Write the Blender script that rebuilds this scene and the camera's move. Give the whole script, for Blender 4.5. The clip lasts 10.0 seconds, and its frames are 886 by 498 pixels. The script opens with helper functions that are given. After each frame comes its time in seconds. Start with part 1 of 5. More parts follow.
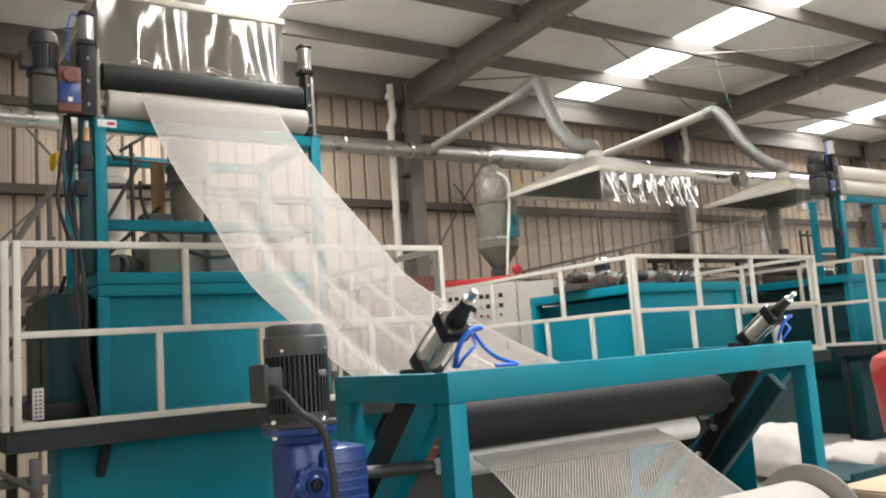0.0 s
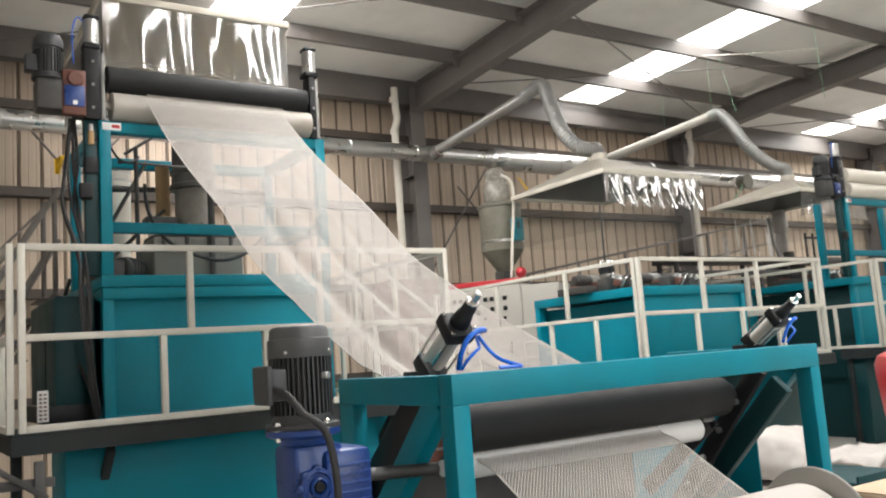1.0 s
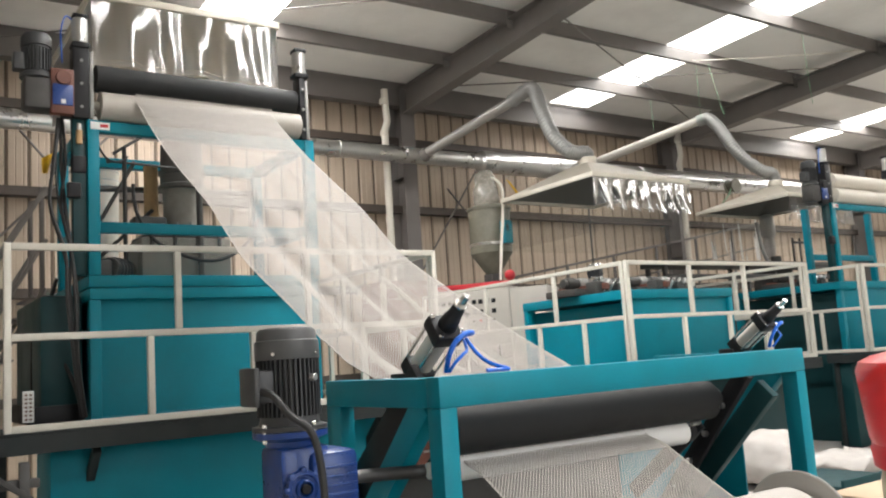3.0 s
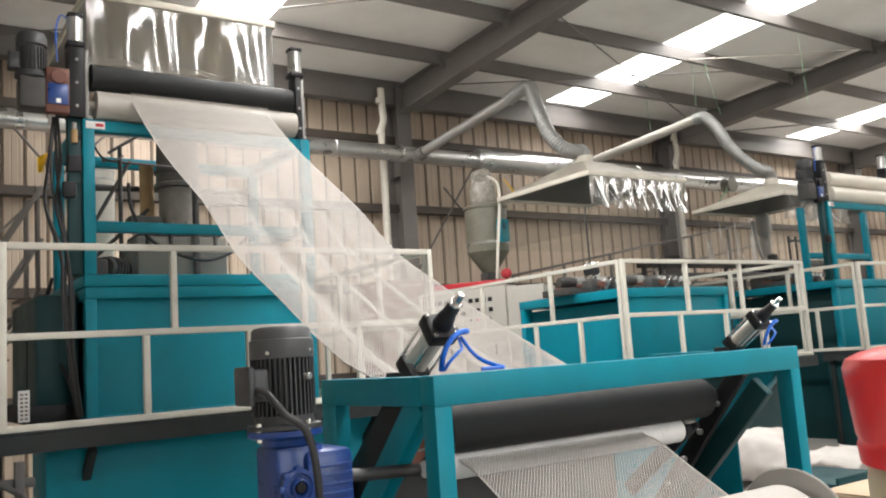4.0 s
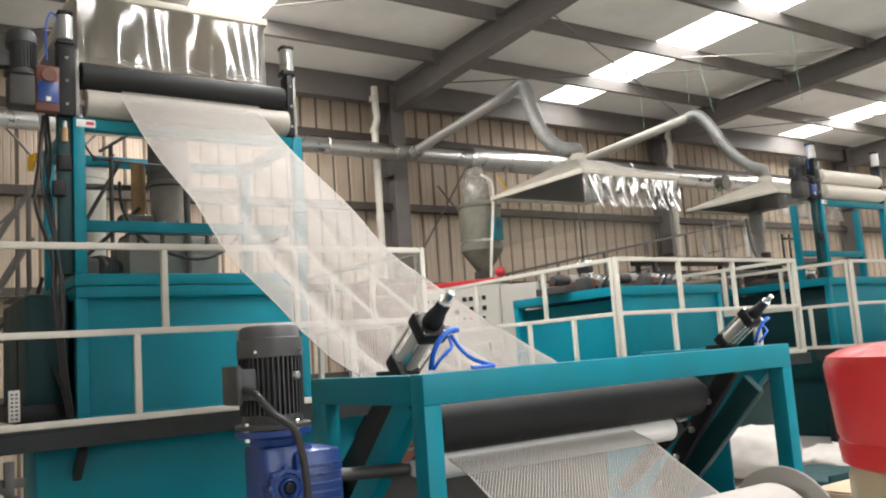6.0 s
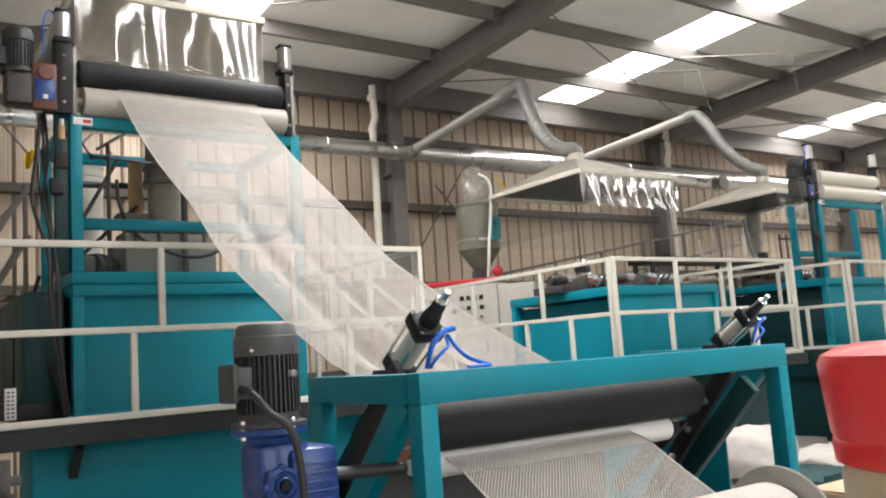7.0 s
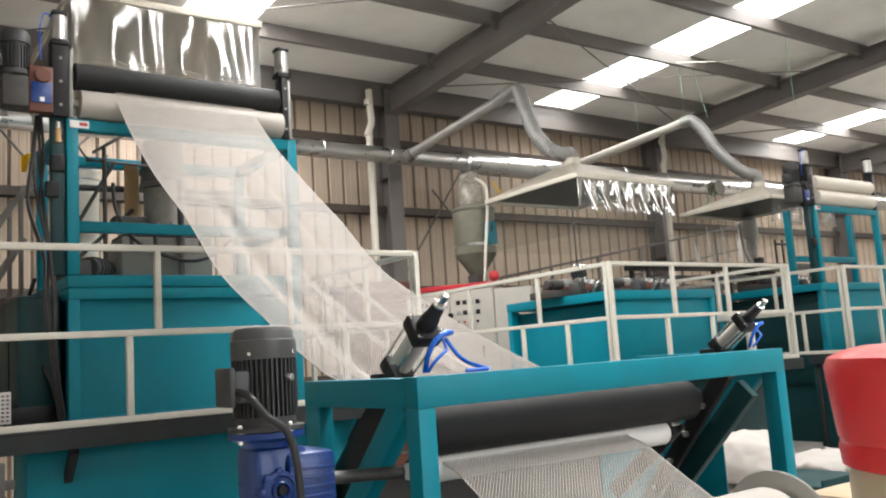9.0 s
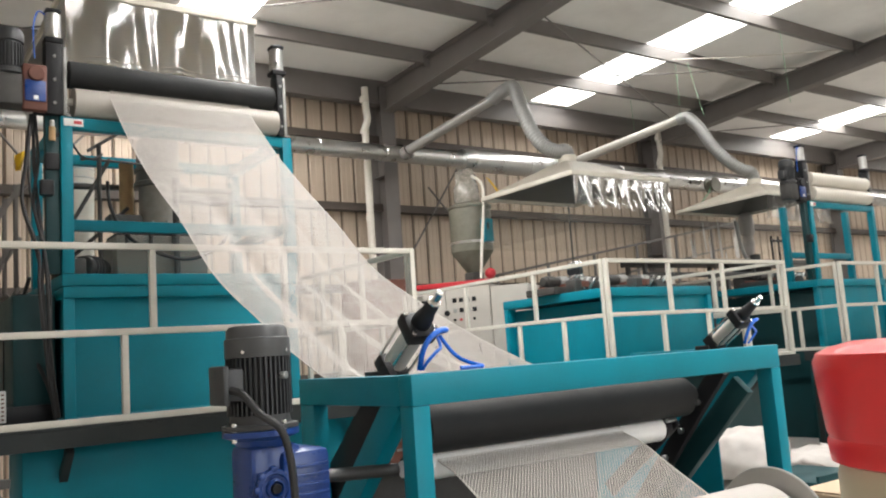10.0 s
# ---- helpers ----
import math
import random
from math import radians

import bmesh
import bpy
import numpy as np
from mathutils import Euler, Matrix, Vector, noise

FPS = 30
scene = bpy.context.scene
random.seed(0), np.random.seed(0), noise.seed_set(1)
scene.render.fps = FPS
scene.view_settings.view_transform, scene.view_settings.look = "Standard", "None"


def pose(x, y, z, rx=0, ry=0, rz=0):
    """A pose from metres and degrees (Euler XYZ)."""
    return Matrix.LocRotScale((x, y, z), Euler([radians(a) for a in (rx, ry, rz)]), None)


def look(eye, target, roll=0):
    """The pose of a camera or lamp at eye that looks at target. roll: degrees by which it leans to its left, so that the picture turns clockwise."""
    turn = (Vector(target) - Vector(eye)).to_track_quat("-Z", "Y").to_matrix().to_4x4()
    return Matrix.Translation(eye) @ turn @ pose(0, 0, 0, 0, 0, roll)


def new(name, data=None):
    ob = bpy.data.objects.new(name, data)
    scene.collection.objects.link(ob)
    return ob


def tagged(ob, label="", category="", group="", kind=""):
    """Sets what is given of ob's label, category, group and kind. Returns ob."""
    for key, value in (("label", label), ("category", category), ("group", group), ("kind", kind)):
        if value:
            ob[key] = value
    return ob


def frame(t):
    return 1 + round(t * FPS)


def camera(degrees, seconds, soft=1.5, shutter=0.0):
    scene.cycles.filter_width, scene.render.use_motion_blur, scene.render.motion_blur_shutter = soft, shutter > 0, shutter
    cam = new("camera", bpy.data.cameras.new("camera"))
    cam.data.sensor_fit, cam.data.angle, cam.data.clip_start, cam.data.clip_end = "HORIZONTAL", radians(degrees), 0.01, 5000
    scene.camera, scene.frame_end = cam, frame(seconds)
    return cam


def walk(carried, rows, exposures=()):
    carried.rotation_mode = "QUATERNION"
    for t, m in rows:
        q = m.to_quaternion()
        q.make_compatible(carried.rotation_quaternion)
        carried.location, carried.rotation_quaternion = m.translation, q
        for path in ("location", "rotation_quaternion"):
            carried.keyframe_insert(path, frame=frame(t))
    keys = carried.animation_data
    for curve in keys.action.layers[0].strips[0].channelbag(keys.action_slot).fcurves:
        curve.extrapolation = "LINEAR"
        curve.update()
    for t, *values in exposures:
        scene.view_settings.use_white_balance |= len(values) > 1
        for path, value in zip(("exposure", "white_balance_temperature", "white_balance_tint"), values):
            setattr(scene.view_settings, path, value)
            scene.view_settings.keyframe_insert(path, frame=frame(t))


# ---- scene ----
cam = camera(55.2, 10.0, soft=2.1)
PATH = [
    (0, (0.076, -0.154, 1.469), (1.177, 1.498, 1.713), -4.1),
    (0.5, (0.077, -0.151, 1.467), (1.171, 1.505, 1.714), -4.0),
    (1, (0.079, -0.153, 1.465), (1.171, 1.503, 1.717), -4.1),
    (1.5, (0.082, -0.153, 1.469), (1.183, 1.497, 1.726), -4.0),
    (2, (0.081, -0.146, 1.465), (1.19, 1.498, 1.724), -3.9),
    (2.5, (0.079, -0.151, 1.467), (1.19, 1.493, 1.724), -3.8),
    (4, (0.086, -0.164, 1.465), (1.205, 1.475, 1.717), -3.9),
    (4.5, (0.09, -0.162, 1.465), (1.207, 1.476, 1.728), -4.1),
    (5, (0.101, -0.16, 1.464), (1.218, 1.478, 1.731), -4.2),
    (5.5, (0.107, -0.161, 1.464), (1.231, 1.474, 1.719), -4.2),
    (7, (0.113, -0.163, 1.462), (1.246, 1.467, 1.708), -3.9),
    (7.5, (0.11, -0.164, 1.462), (1.24, 1.467, 1.71), -3.9),
    (8, (0.113, -0.161, 1.462), (1.244, 1.469, 1.713), -3.9),
    (8.5, (0.112, -0.155, 1.461), (1.25, 1.47, 1.715), -3.8),
    (9, (0.11, -0.153, 1.46), (1.251, 1.47, 1.716), -3.8),
    (9.5, (0.116, -0.152, 1.461), (1.26, 1.468, 1.717), -3.8),
    (10, (0.121, -0.154, 1.459), (1.268, 1.466, 1.709), -4.0),
]
walk(cam, [(t, look(eye, target, roll)) for t, eye, target, roll in PATH])

# ---- world, daylight, exposure ----
world = bpy.data.worlds.new("sky")
scene.world = world
world.use_nodes = True
_bg = world.node_tree.nodes["Background"]
_sky = world.node_tree.nodes.new("ShaderNodeTexSky")
_sky.sky_type, _sky.sun_disc = "NISHITA", False
_sky.sun_elevation, _sky.sun_rotation = radians(50), radians(200)
world.node_tree.links.new(_sky.outputs[0], _bg.inputs[0])
_bg.inputs[1].default_value = 0.12
scene.view_settings.exposure = 0.31

SKYLIGHTS = (3.45, 10.35, 17.7, 24.8)      # west edge of each roof-light strip
SKY_W, SKY_Y0, SKY_Y1 = 0.95, -3.6, 11.2


def roof_z(y):
    return 6.0 + 0.035 * (11.4 - y)


def skylight_lamp(x, power):
    """Daylight that falls through one roof-light strip."""
    lamp = bpy.data.lights.new("roof_light", "AREA")
    lamp.shape, lamp.size, lamp.size_y = "RECTANGLE", SKY_W, SKY_Y1 - SKY_Y0
    lamp.energy, lamp.color = power, (1.0, 0.985, 0.96)
    ob = new("roof_light", lamp)
    yc = (SKY_Y0 + SKY_Y1) / 2
    ob.matrix_world = pose(x + SKY_W / 2, yc, roof_z(yc) + 0.03, degrees_slope, 0, 0)


degrees_slope = -math.degrees(math.atan(0.035))
for _x, _power in zip(SKYLIGHTS, (830.0, 200.0, 480.0, 700.0)):
    skylight_lamp(_x, _power)

# lamp in an assumed, unseen window band behind the camera, set to brighten south-facing sides
GATE_X0, GATE_X1, GATE_Z0, GATE_Z1, SOUTH = 0.7, 5.4, 1.3, 4.4, -4.2
_gate = bpy.data.lights.new("assumed_window_light", "AREA")
_gate.shape, _gate.size, _gate.size_y = "RECTANGLE", GATE_X1 - GATE_X0 - 0.1, GATE_Z1 - GATE_Z0 - 0.1
_gate.energy, _gate.color = 120.0, (1.0, 0.99, 0.97)
new("assumed_window_light", _gate).matrix_world = look(((GATE_X0 + GATE_X1) / 2, SOUTH - 0.1, (GATE_Z0 + GATE_Z1) / 2), ((GATE_X0 + GATE_X1) / 2, 0, (GATE_Z0 + GATE_Z1) / 2))

sun_data = bpy.data.lights.new("sun", "SUN")
sun_data.energy, sun_data.angle, sun_data.color = 2.5, radians(2), (1.0, 0.95, 0.88)
sun = new("sun", sun_data)
sun.matrix_world = look((0, -20, 30), (5, 5, 0))


# ---- materials ----
def mat(name, col, rough=0.5, metal=0.0, var=0.12, scale=6.0, bump=0.05, fine=90.0, dirt=None, dirt_amount=0.35, dirt_scale=2.2, coat=0.0, per_object=0.0, spec=0.5):
    """Paint, metal, plastic: colour varied at two scales, fine relief, optional patchy dirt."""
    m = bpy.data.materials.new(name)
    m.use_nodes = True
    n, l = m.node_tree.nodes, m.node_tree.links
    b = n["Principled BSDF"]
    b.inputs["Metallic"].default_value = metal
    b.inputs["Coat Weight"].default_value = coat
    b.inputs["Specular IOR Level"].default_value = spec
    tc = n.new("ShaderNodeTexCoord")
    big, small = n.new("ShaderNodeTexNoise"), n.new("ShaderNodeTexNoise")
    big.inputs["Scale"].default_value, big.inputs["Detail"].default_value = scale, 5
    small.inputs["Scale"].default_value, small.inputs["Detail"].default_value = fine, 3
    for t in (big, small):
        l.new(tc.outputs["Object"], t.inputs["Vector"])
    add = n.new("ShaderNodeMath")
    add.operation = "MULTIPLY_ADD"
    l.new(small.outputs["Fac"], add.inputs[0])
    add.inputs[1].default_value = 0.35
    l.new(big.outputs["Fac"], add.inputs[2])
    ramp = n.new("ShaderNodeMapRange")
    ramp.inputs["From Min"].default_value, ramp.inputs["From Max"].default_value = 0.35, 1.0
    ramp.inputs["To Min"].default_value, ramp.inputs["To Max"].default_value = 1 - var, 1 + var
    l.new(add.outputs[0], ramp.inputs["Value"])
    mul = n.new("ShaderNodeVectorMath")
    mul.operation = "SCALE"
    mul.inputs[0].default_value = col
    l.new(ramp.outputs[0], mul.inputs["Scale"])
    out = mul.outputs[0]
    if per_object:
        info = n.new("ShaderNodeObjectInfo")
        r2 = n.new("ShaderNodeMapRange")
        r2.inputs["To Min"].default_value, r2.inputs["To Max"].default_value = 1 - per_object, 1 + per_object
        l.new(info.outputs["Random"], r2.inputs["Value"])
        m2 = n.new("ShaderNodeVectorMath")
        m2.operation = "SCALE"
        l.new(out, m2.inputs[0])
        l.new(r2.outputs[0], m2.inputs["Scale"])
        out = m2.outputs[0]
    if dirt:
        dn = n.new("ShaderNodeTexNoise")
        dn.inputs["Scale"].default_value, dn.inputs["Detail"].default_value, dn.inputs["Roughness"].default_value = dirt_scale, 8, 0.65
        l.new(tc.outputs["Object"], dn.inputs["Vector"])
        dr = n.new("ShaderNodeMapRange")
        dr.inputs["From Min"].default_value, dr.inputs["From Max"].default_value = 0.45, 0.75
        dr.inputs["To Max"].default_value = dirt_amount
        l.new(dn.outputs["Fac"], dr.inputs["Value"])
        mix = n.new("ShaderNodeMix")
        mix.data_type = "RGBA"
        l.new(dr.outputs[0], mix.inputs["Factor"])
        l.new(out, mix.inputs["A"])
        mix.inputs["B"].default_value = (*dirt, 1)
        out = mix.outputs["Result"]
    l.new(out, b.inputs["Base Color"])
    rr = n.new("ShaderNodeMapRange")
    rr.inputs["From Min"].default_value, rr.inputs["From Max"].default_value = 0.4, 1.0
    rr.inputs["To Min"].default_value, rr.inputs["To Max"].default_value = max(0.03, rough - 0.1), min(1, rough + 0.12)
    l.new(add.outputs[0], rr.inputs["Value"])
    l.new(rr.outputs[0], b.inputs["Roughness"])
    if bump:
        bp = n.new("ShaderNodeBump")
        bp.inputs["Strength"].default_value, bp.inputs["Distance"].default_value = bump, 0.004
        l.new(add.outputs[0], bp.inputs["Height"])
        l.new(bp.outputs[0], b.inputs["Normal"])
    return m


def clear_film(name, tint, gloss_rough=0.06, haze=0.12, ior=1.6):
    """Clear plastic sheet: see-through, with a mirror-like gloss and a little milky haze."""
    m = bpy.data.materials.new(name)
    m.use_nodes = True
    n, l = m.node_tree.nodes, m.node_tree.links
    n.remove(n["Principled BSDF"])
    tr, gl, df = n.new("ShaderNodeBsdfTransparent"), n.new("ShaderNodeBsdfGlossy"), n.new("ShaderNodeBsdfTranslucent")
    tr.inputs[0].default_value = (*tint, 1)
    gl.inputs["Roughness"].default_value = gloss_rough
    df.inputs[0].default_value = (0.8, 0.8, 0.78, 1)
    fr = n.new("ShaderNodeFresnel")
    fr.inputs["IOR"].default_value = ior
    m1, m2 = n.new("ShaderNodeMixShader"), n.new("ShaderNodeMixShader")
    m1.inputs[0].default_value = haze
    l.new(tr.outputs[0], m1.inputs[1])
    l.new(df.outputs[0], m1.inputs[2])
    l.new(fr.outputs[0], m2.inputs[0])
    l.new(m1.outputs[0], m2.inputs[1])
    l.new(gl.outputs[0], m2.inputs[2])
    l.new(m2.outputs[0], n["Material Output"].inputs[0])
    return m


TEAL = mat("teal_paint", (0.0, 0.195, 0.265), 0.42, var=0.10, scale=3, dirt=(0.012, 0.115, 0.135), dirt_amount=0.4, spec=0.22)
RAIL = mat("cream_rail_paint", (0.57, 0.55, 0.49), 0.45, var=0.06, dirt=(0.35, 0.32, 0.26), dirt_amount=0.3, dirt_scale=5)
DECK = mat("dark_deck_steel", (0.021, 0.026, 0.027), 0.6, var=0.3, dirt=(0.045, 0.042, 0.038), spec=0.2)
BLACK = mat("black_rubber", (0.013, 0.014, 0.015), 0.62, var=0.2, scale=12, bump=0.03, dirt=(0.04, 0.04, 0.04), dirt_amount=0.3, dirt_scale=3, spec=0.28)
BLACKSTEEL = mat("black_painted_steel", (0.015, 0.015, 0.017), 0.48, var=0.2, spec=0.25)
MOTOR = mat("charcoal_cast_iron", (0.038, 0.04, 0.043), 0.5, var=0.2, scale=15, bump=0.15, fine=200)
# Dark green; also holds the shade of teal parts below decks and on west sides.
GREENSHADE = mat("dark_green_and_shaded_teal", (0.004, 0.036, 0.041), 0.45, var=0.15, scale=3, spec=0.3)
GIRT = mat("dark_brown_girt_steel", (0.075, 0.060, 0.050), 0.6, var=0.2)
MOTORLID = mat("grey_fan_cover_paint", (0.068, 0.07, 0.073), 0.42, var=0.12, scale=10, bump=0.05)
BLUE = mat("blue_gearbox_enamel", (0.008, 0.04, 0.19), 0.32, var=0.18, scale=8, bump=0.12, fine=120)
HOSE = mat("blue_air_hose", (0.01, 0.13, 0.62), 0.3, var=0.06, bump=0.0)
CABLE = mat("black_cable", (0.015, 0.015, 0.016), 0.5, var=0.1)
WHITEROLL = mat("white_rubber_roller", (0.38, 0.355, 0.32), 0.45, var=0.08, scale=4, dirt=(0.28, 0.24, 0.19), dirt_amount=0.5)
NETMAT = mat("white_plastic_net", (0.435, 0.405, 0.375), 0.6, var=0.03, bump=0.0, spec=0.25)
SILICONE = mat("white_silicone_roller", (0.80, 0.79, 0.77), 0.35, 0.0, var=0.05, scale=10, bump=0.01)
CHROME = mat("polished_steel", (0.72, 0.71, 0.69), 0.18, 1.0, var=0.05, bump=0.02)
ALU = mat("aluminium", (0.62, 0.62, 0.61), 0.32, 1.0, var=0.08, bump=0.03)
BARREL = mat("matt_aluminium_barrel", (0.60, 0.58, 0.54), 0.42, 0.35, var=0.06, bump=0.01)
GALV = mat("galvanised_duct", (0.66, 0.66, 0.65), 0.32, 1.0, var=0.10, scale=5, bump=0.012, fine=25)
GREYHOSE = mat("grey_flexible_hose", (0.30, 0.30, 0.29), 0.45, 0.35, var=0.1)
PANEL = mat("beige_wall_panel", (0.53, 0.43, 0.335), 0.55, var=0.07, scale=1.2, per_object=0.04, dirt=(0.36, 0.29, 0.22), dirt_amount=0.35, dirt_scale=0.9)
WALLGREY = mat("far_wall_panel", (0.50, 0.47, 0.42), 0.6, var=0.08, scale=1)
RIB = mat("panel_joint_shadow_gap", (0.16, 0.12, 0.09), 0.7, var=0.2)
STEEL = mat("grey_brown_structural_steel", (0.16, 0.145, 0.137), 0.55, var=0.18, scale=2, dirt=(0.13, 0.11, 0.09))
ROOF = mat("white_roof_lining", (0.88, 0.86, 0.83), 0.7, var=0.06, scale=0.7, dirt=(0.45, 0.43, 0.40), dirt_amount=0.3, dirt_scale=0.8)
CONCRETE = mat("concrete_floor", (0.42, 0.40, 0.37), 0.5, var=0.15, scale=0.8, bump=0.1, dirt=(0.16, 0.15, 0.13))
PVC = mat("white_pvc_pipe", (0.66, 0.62, 0.55), 0.4, var=0.06)
HOODMAT = mat("cream_hood_sheet", (0.62, 0.58, 0.50), 0.45, var=0.07, dirt=(0.40, 0.35, 0.28), dirt_amount=0.4)
HOODSHADE = mat("shaded_hood_inside", (0.15, 0.155, 0.15), 0.5, 0.3, var=0.15)
FILM = clear_film("clear_pvc_film", (0.86, 0.85, 0.84), 0.05, 0.36, 2.0)
MILKY = clear_film("milky_pvc_film", (0.95, 0.92, 0.90), 0.15, 0.56, 2.2)
CREASED = clear_film("creased_pvc_film", (0.92, 0.91, 0.90), 0.13, 0.26, 1.9)
FILMTHIN = clear_film("thin_clear_film", (0.96, 0.96, 0.95), 0.30, 0.05, 1.16)
CABINET = mat("light_grey_enamel", (0.41, 0.385, 0.345), 0.42, var=0.05, dirt=(0.4, 0.37, 0.33), dirt_amount=0.25)
RED = mat("glossy_red_plastic", (0.80, 0.022, 0.028), 0.34, var=0.06, scale=5, bump=0.01, coat=0.3)
REDPAINT = mat("red_paint", (0.48, 0.03, 0.04), 0.4, var=0.1)
CREAM = mat("cream_plastic", (0.58, 0.50, 0.36), 0.4, var=0.05)
GEAR2 = mat("rusty_primer_red", (0.14, 0.052, 0.036), 0.6, var=0.25, scale=14, bump=0.1)
YELLOW = mat("yellow_strap", (0.72, 0.45, 0.02), 0.5, var=0.1)
SACK = mat("white_woven_sack", (0.44, 0.41, 0.385), 0.7, var=0.10, scale=7, bump=0.3, fine=160)
GREYCYL = mat("grey_machine_steel", (0.28, 0.28, 0.27), 0.45, 0.2, var=0.2, scale=7)
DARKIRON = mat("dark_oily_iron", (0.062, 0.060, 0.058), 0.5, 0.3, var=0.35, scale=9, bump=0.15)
CARTON = mat("brown_cardboard", (0.50, 0.38, 0.26), 0.8, var=0.08, scale=4)
WHITEPLATE = mat("white_label", (0.75, 0.75, 0.74), 0.5, var=0.04)
GREENROPE = mat("green_nylon_rope", (0.16, 0.34, 0.20), 0.6, var=0.1)
FOIL = mat("crumpled_foil", (0.85, 0.85, 0.84), 0.15, 1.0, var=0.05, scale=20, bump=0.6, fine=30)
COPPER = mat("tan_insulation", (0.46, 0.30, 0.15), 0.7, var=0.2, scale=12)
DISC = mat("grey_steel_flange", (0.36, 0.35, 0.33), 0.4, 0.5, var=0.08)
FRP = mat("grey_green_hopper", (0.135, 0.13, 0.098), 0.45, 0.0, var=0.15, scale=5, dirt=(0.32, 0.30, 0.26), dirt_amount=0.5)
DARKDIE = mat("dark_heater_casing", (0.13, 0.12, 0.11), 0.5, 0.2, var=0.3, scale=8, bump=0.1)
DIEGREY = mat("heat_stained_steel", (0.27, 0.25, 0.225), 0.5, 0.2, var=0.25, scale=9, bump=0.08, dirt=(0.09, 0.075, 0.06), dirt_amount=0.4)


def daylight_pane():
    m = bpy.data.materials.new("bright_roof_light_sheet")
    m.use_nodes = True
    b = m.node_tree.nodes["Principled BSDF"]
    b.inputs["Base Color"].default_value = (0.8, 0.8, 0.78, 1)
    b.inputs["Emission Color"].default_value = (1.0, 0.985, 0.96, 1)
    b.inputs["Emission Strength"].default_value = 3.2
    return m


PANE = daylight_pane()


# ---- building blocks ----
ORIGIN = {}


def thing(name, base, label, category, group="", kind=""):
    ob = new(name)
    ob.location = base
    ob.empty_display_size = 0.1
    ORIGIN[ob] = Vector(base)
    return tagged(ob, label, category, group, kind)


def link_mesh(name, bm, material, base=(0, 0, 0), smooth=35):
    me = bpy.data.meshes.new(name)
    bmesh.ops.translate(bm, verts=bm.verts, vec=-Vector(base))
    bmesh.ops.recalc_face_normals(bm, faces=bm.faces)
    bm.to_mesh(me)
    bm.free()
    me.materials.append(material)
    if smooth:
        me.shade_smooth()
        me.set_sharp_from_angle(angle=radians(smooth))
    ob = new(name, me)
    ob.location = base
    return ob


def part(name, bm, material, parent, label="", at=None, smooth=35):
    """Links a bmesh, drawn in world places, as one mesh under a thing or a part. at: its own origin."""
    o = Vector(at) if at is not None else ORIGIN[parent]
    ob = link_mesh(name, bm, material, o, smooth)
    ob.parent = parent
    ob.location = o - ORIGIN[parent]
    ORIGIN[ob] = o
    if label:
        tagged(ob, label)
    return ob


def box(bm, x0, x1, y0, y1, z0, z1, bevel=0.004, turn=None):
    r = bmesh.ops.create_cube(bm, size=1.0)
    vs = r["verts"]
    bmesh.ops.scale(bm, verts=vs, vec=(abs(x1 - x0), abs(y1 - y0), abs(z1 - z0)))
    if bevel:
        es = list({e for v in vs for e in v.link_edges})
        rb = bmesh.ops.bevel(bm, geom=es, offset=bevel, segments=2, affect="EDGES", profile=0.5)
        vs = list({v for f in rb["faces"] for v in f.verts} | {v for v in vs if v.is_valid})
    m = Matrix.Translation(((x0 + x1) / 2, (y0 + y1) / 2, (z0 + z1) / 2))
    if turn:
        m = m @ turn
    bmesh.ops.transform(bm, matrix=m, verts=vs)
    return vs


def one_box(*a, **k):
    bm = bmesh.new()
    box(bm, *a, **k)
    return bm


def bar(bm, p, q, w, h=None, bevel=0.003, up=(0, 0, 1)):
    """A rectangular bar from p to q, w wide and h high."""
    p, q = Vector(p), Vector(q)
    d = q - p
    z = d.normalized()
    x = Vector(up).cross(z)
    if x.length < 1e-4:
        x = Vector((1, 0, 0))
    x.normalize()
    y = z.cross(x)
    m = Matrix((x, y, z)).transposed().to_4x4()
    m.translation = (p + q) / 2
    h = h or w
    tmp = bmesh.new()
    box(tmp, -w / 2, w / 2, -h / 2, h / 2, -d.length / 2, d.length / 2, bevel)
    tmp.transform(m)
    me = bpy.data.meshes.new("tmp")
    tmp.to_mesh(me)
    tmp.free()
    bm.from_mesh(me)
    bpy.data.meshes.remove(me)


def one_bar(*a, **k):
    bm = bmesh.new()
    bar(bm, *a, **k)
    return bm


def lathe(bm, p, q, profile, seg=32):
    """A turned body: profile is (distance from p towards q, radius)."""
    p, q = Vector(p), Vector(q)
    rot = (q - p).to_track_quat("Z", "Y").to_matrix()
    rings = []
    for d, r in profile:
        ring = []
        for i in range(seg):
            a = 2 * math.pi * i / seg
            ring.append(bm.verts.new(p + rot @ Vector((r * math.cos(a), r * math.sin(a), d))))
        rings.append(ring)
    for a, b in zip(rings, rings[1:]):
        for i in range(seg):
            bm.faces.new((a[i], a[(i + 1) % seg], b[(i + 1) % seg], b[i]))
    bm.faces.new(rings[0][::-1])
    bm.faces.new(rings[-1])


def rod(bm, p, q, r, seg=20, chamfer=0.0):
    n = (Vector(q) - Vector(p)).length
    c = chamfer or min(r * 0.12, 0.006)
    lathe(bm, p, q, [(0, r - c), (c, r), (n - c, r), (n, r - c)], seg)


def one_rod(*a, **k):
    bm = bmesh.new()
    rod(bm, *a, **k)
    return bm


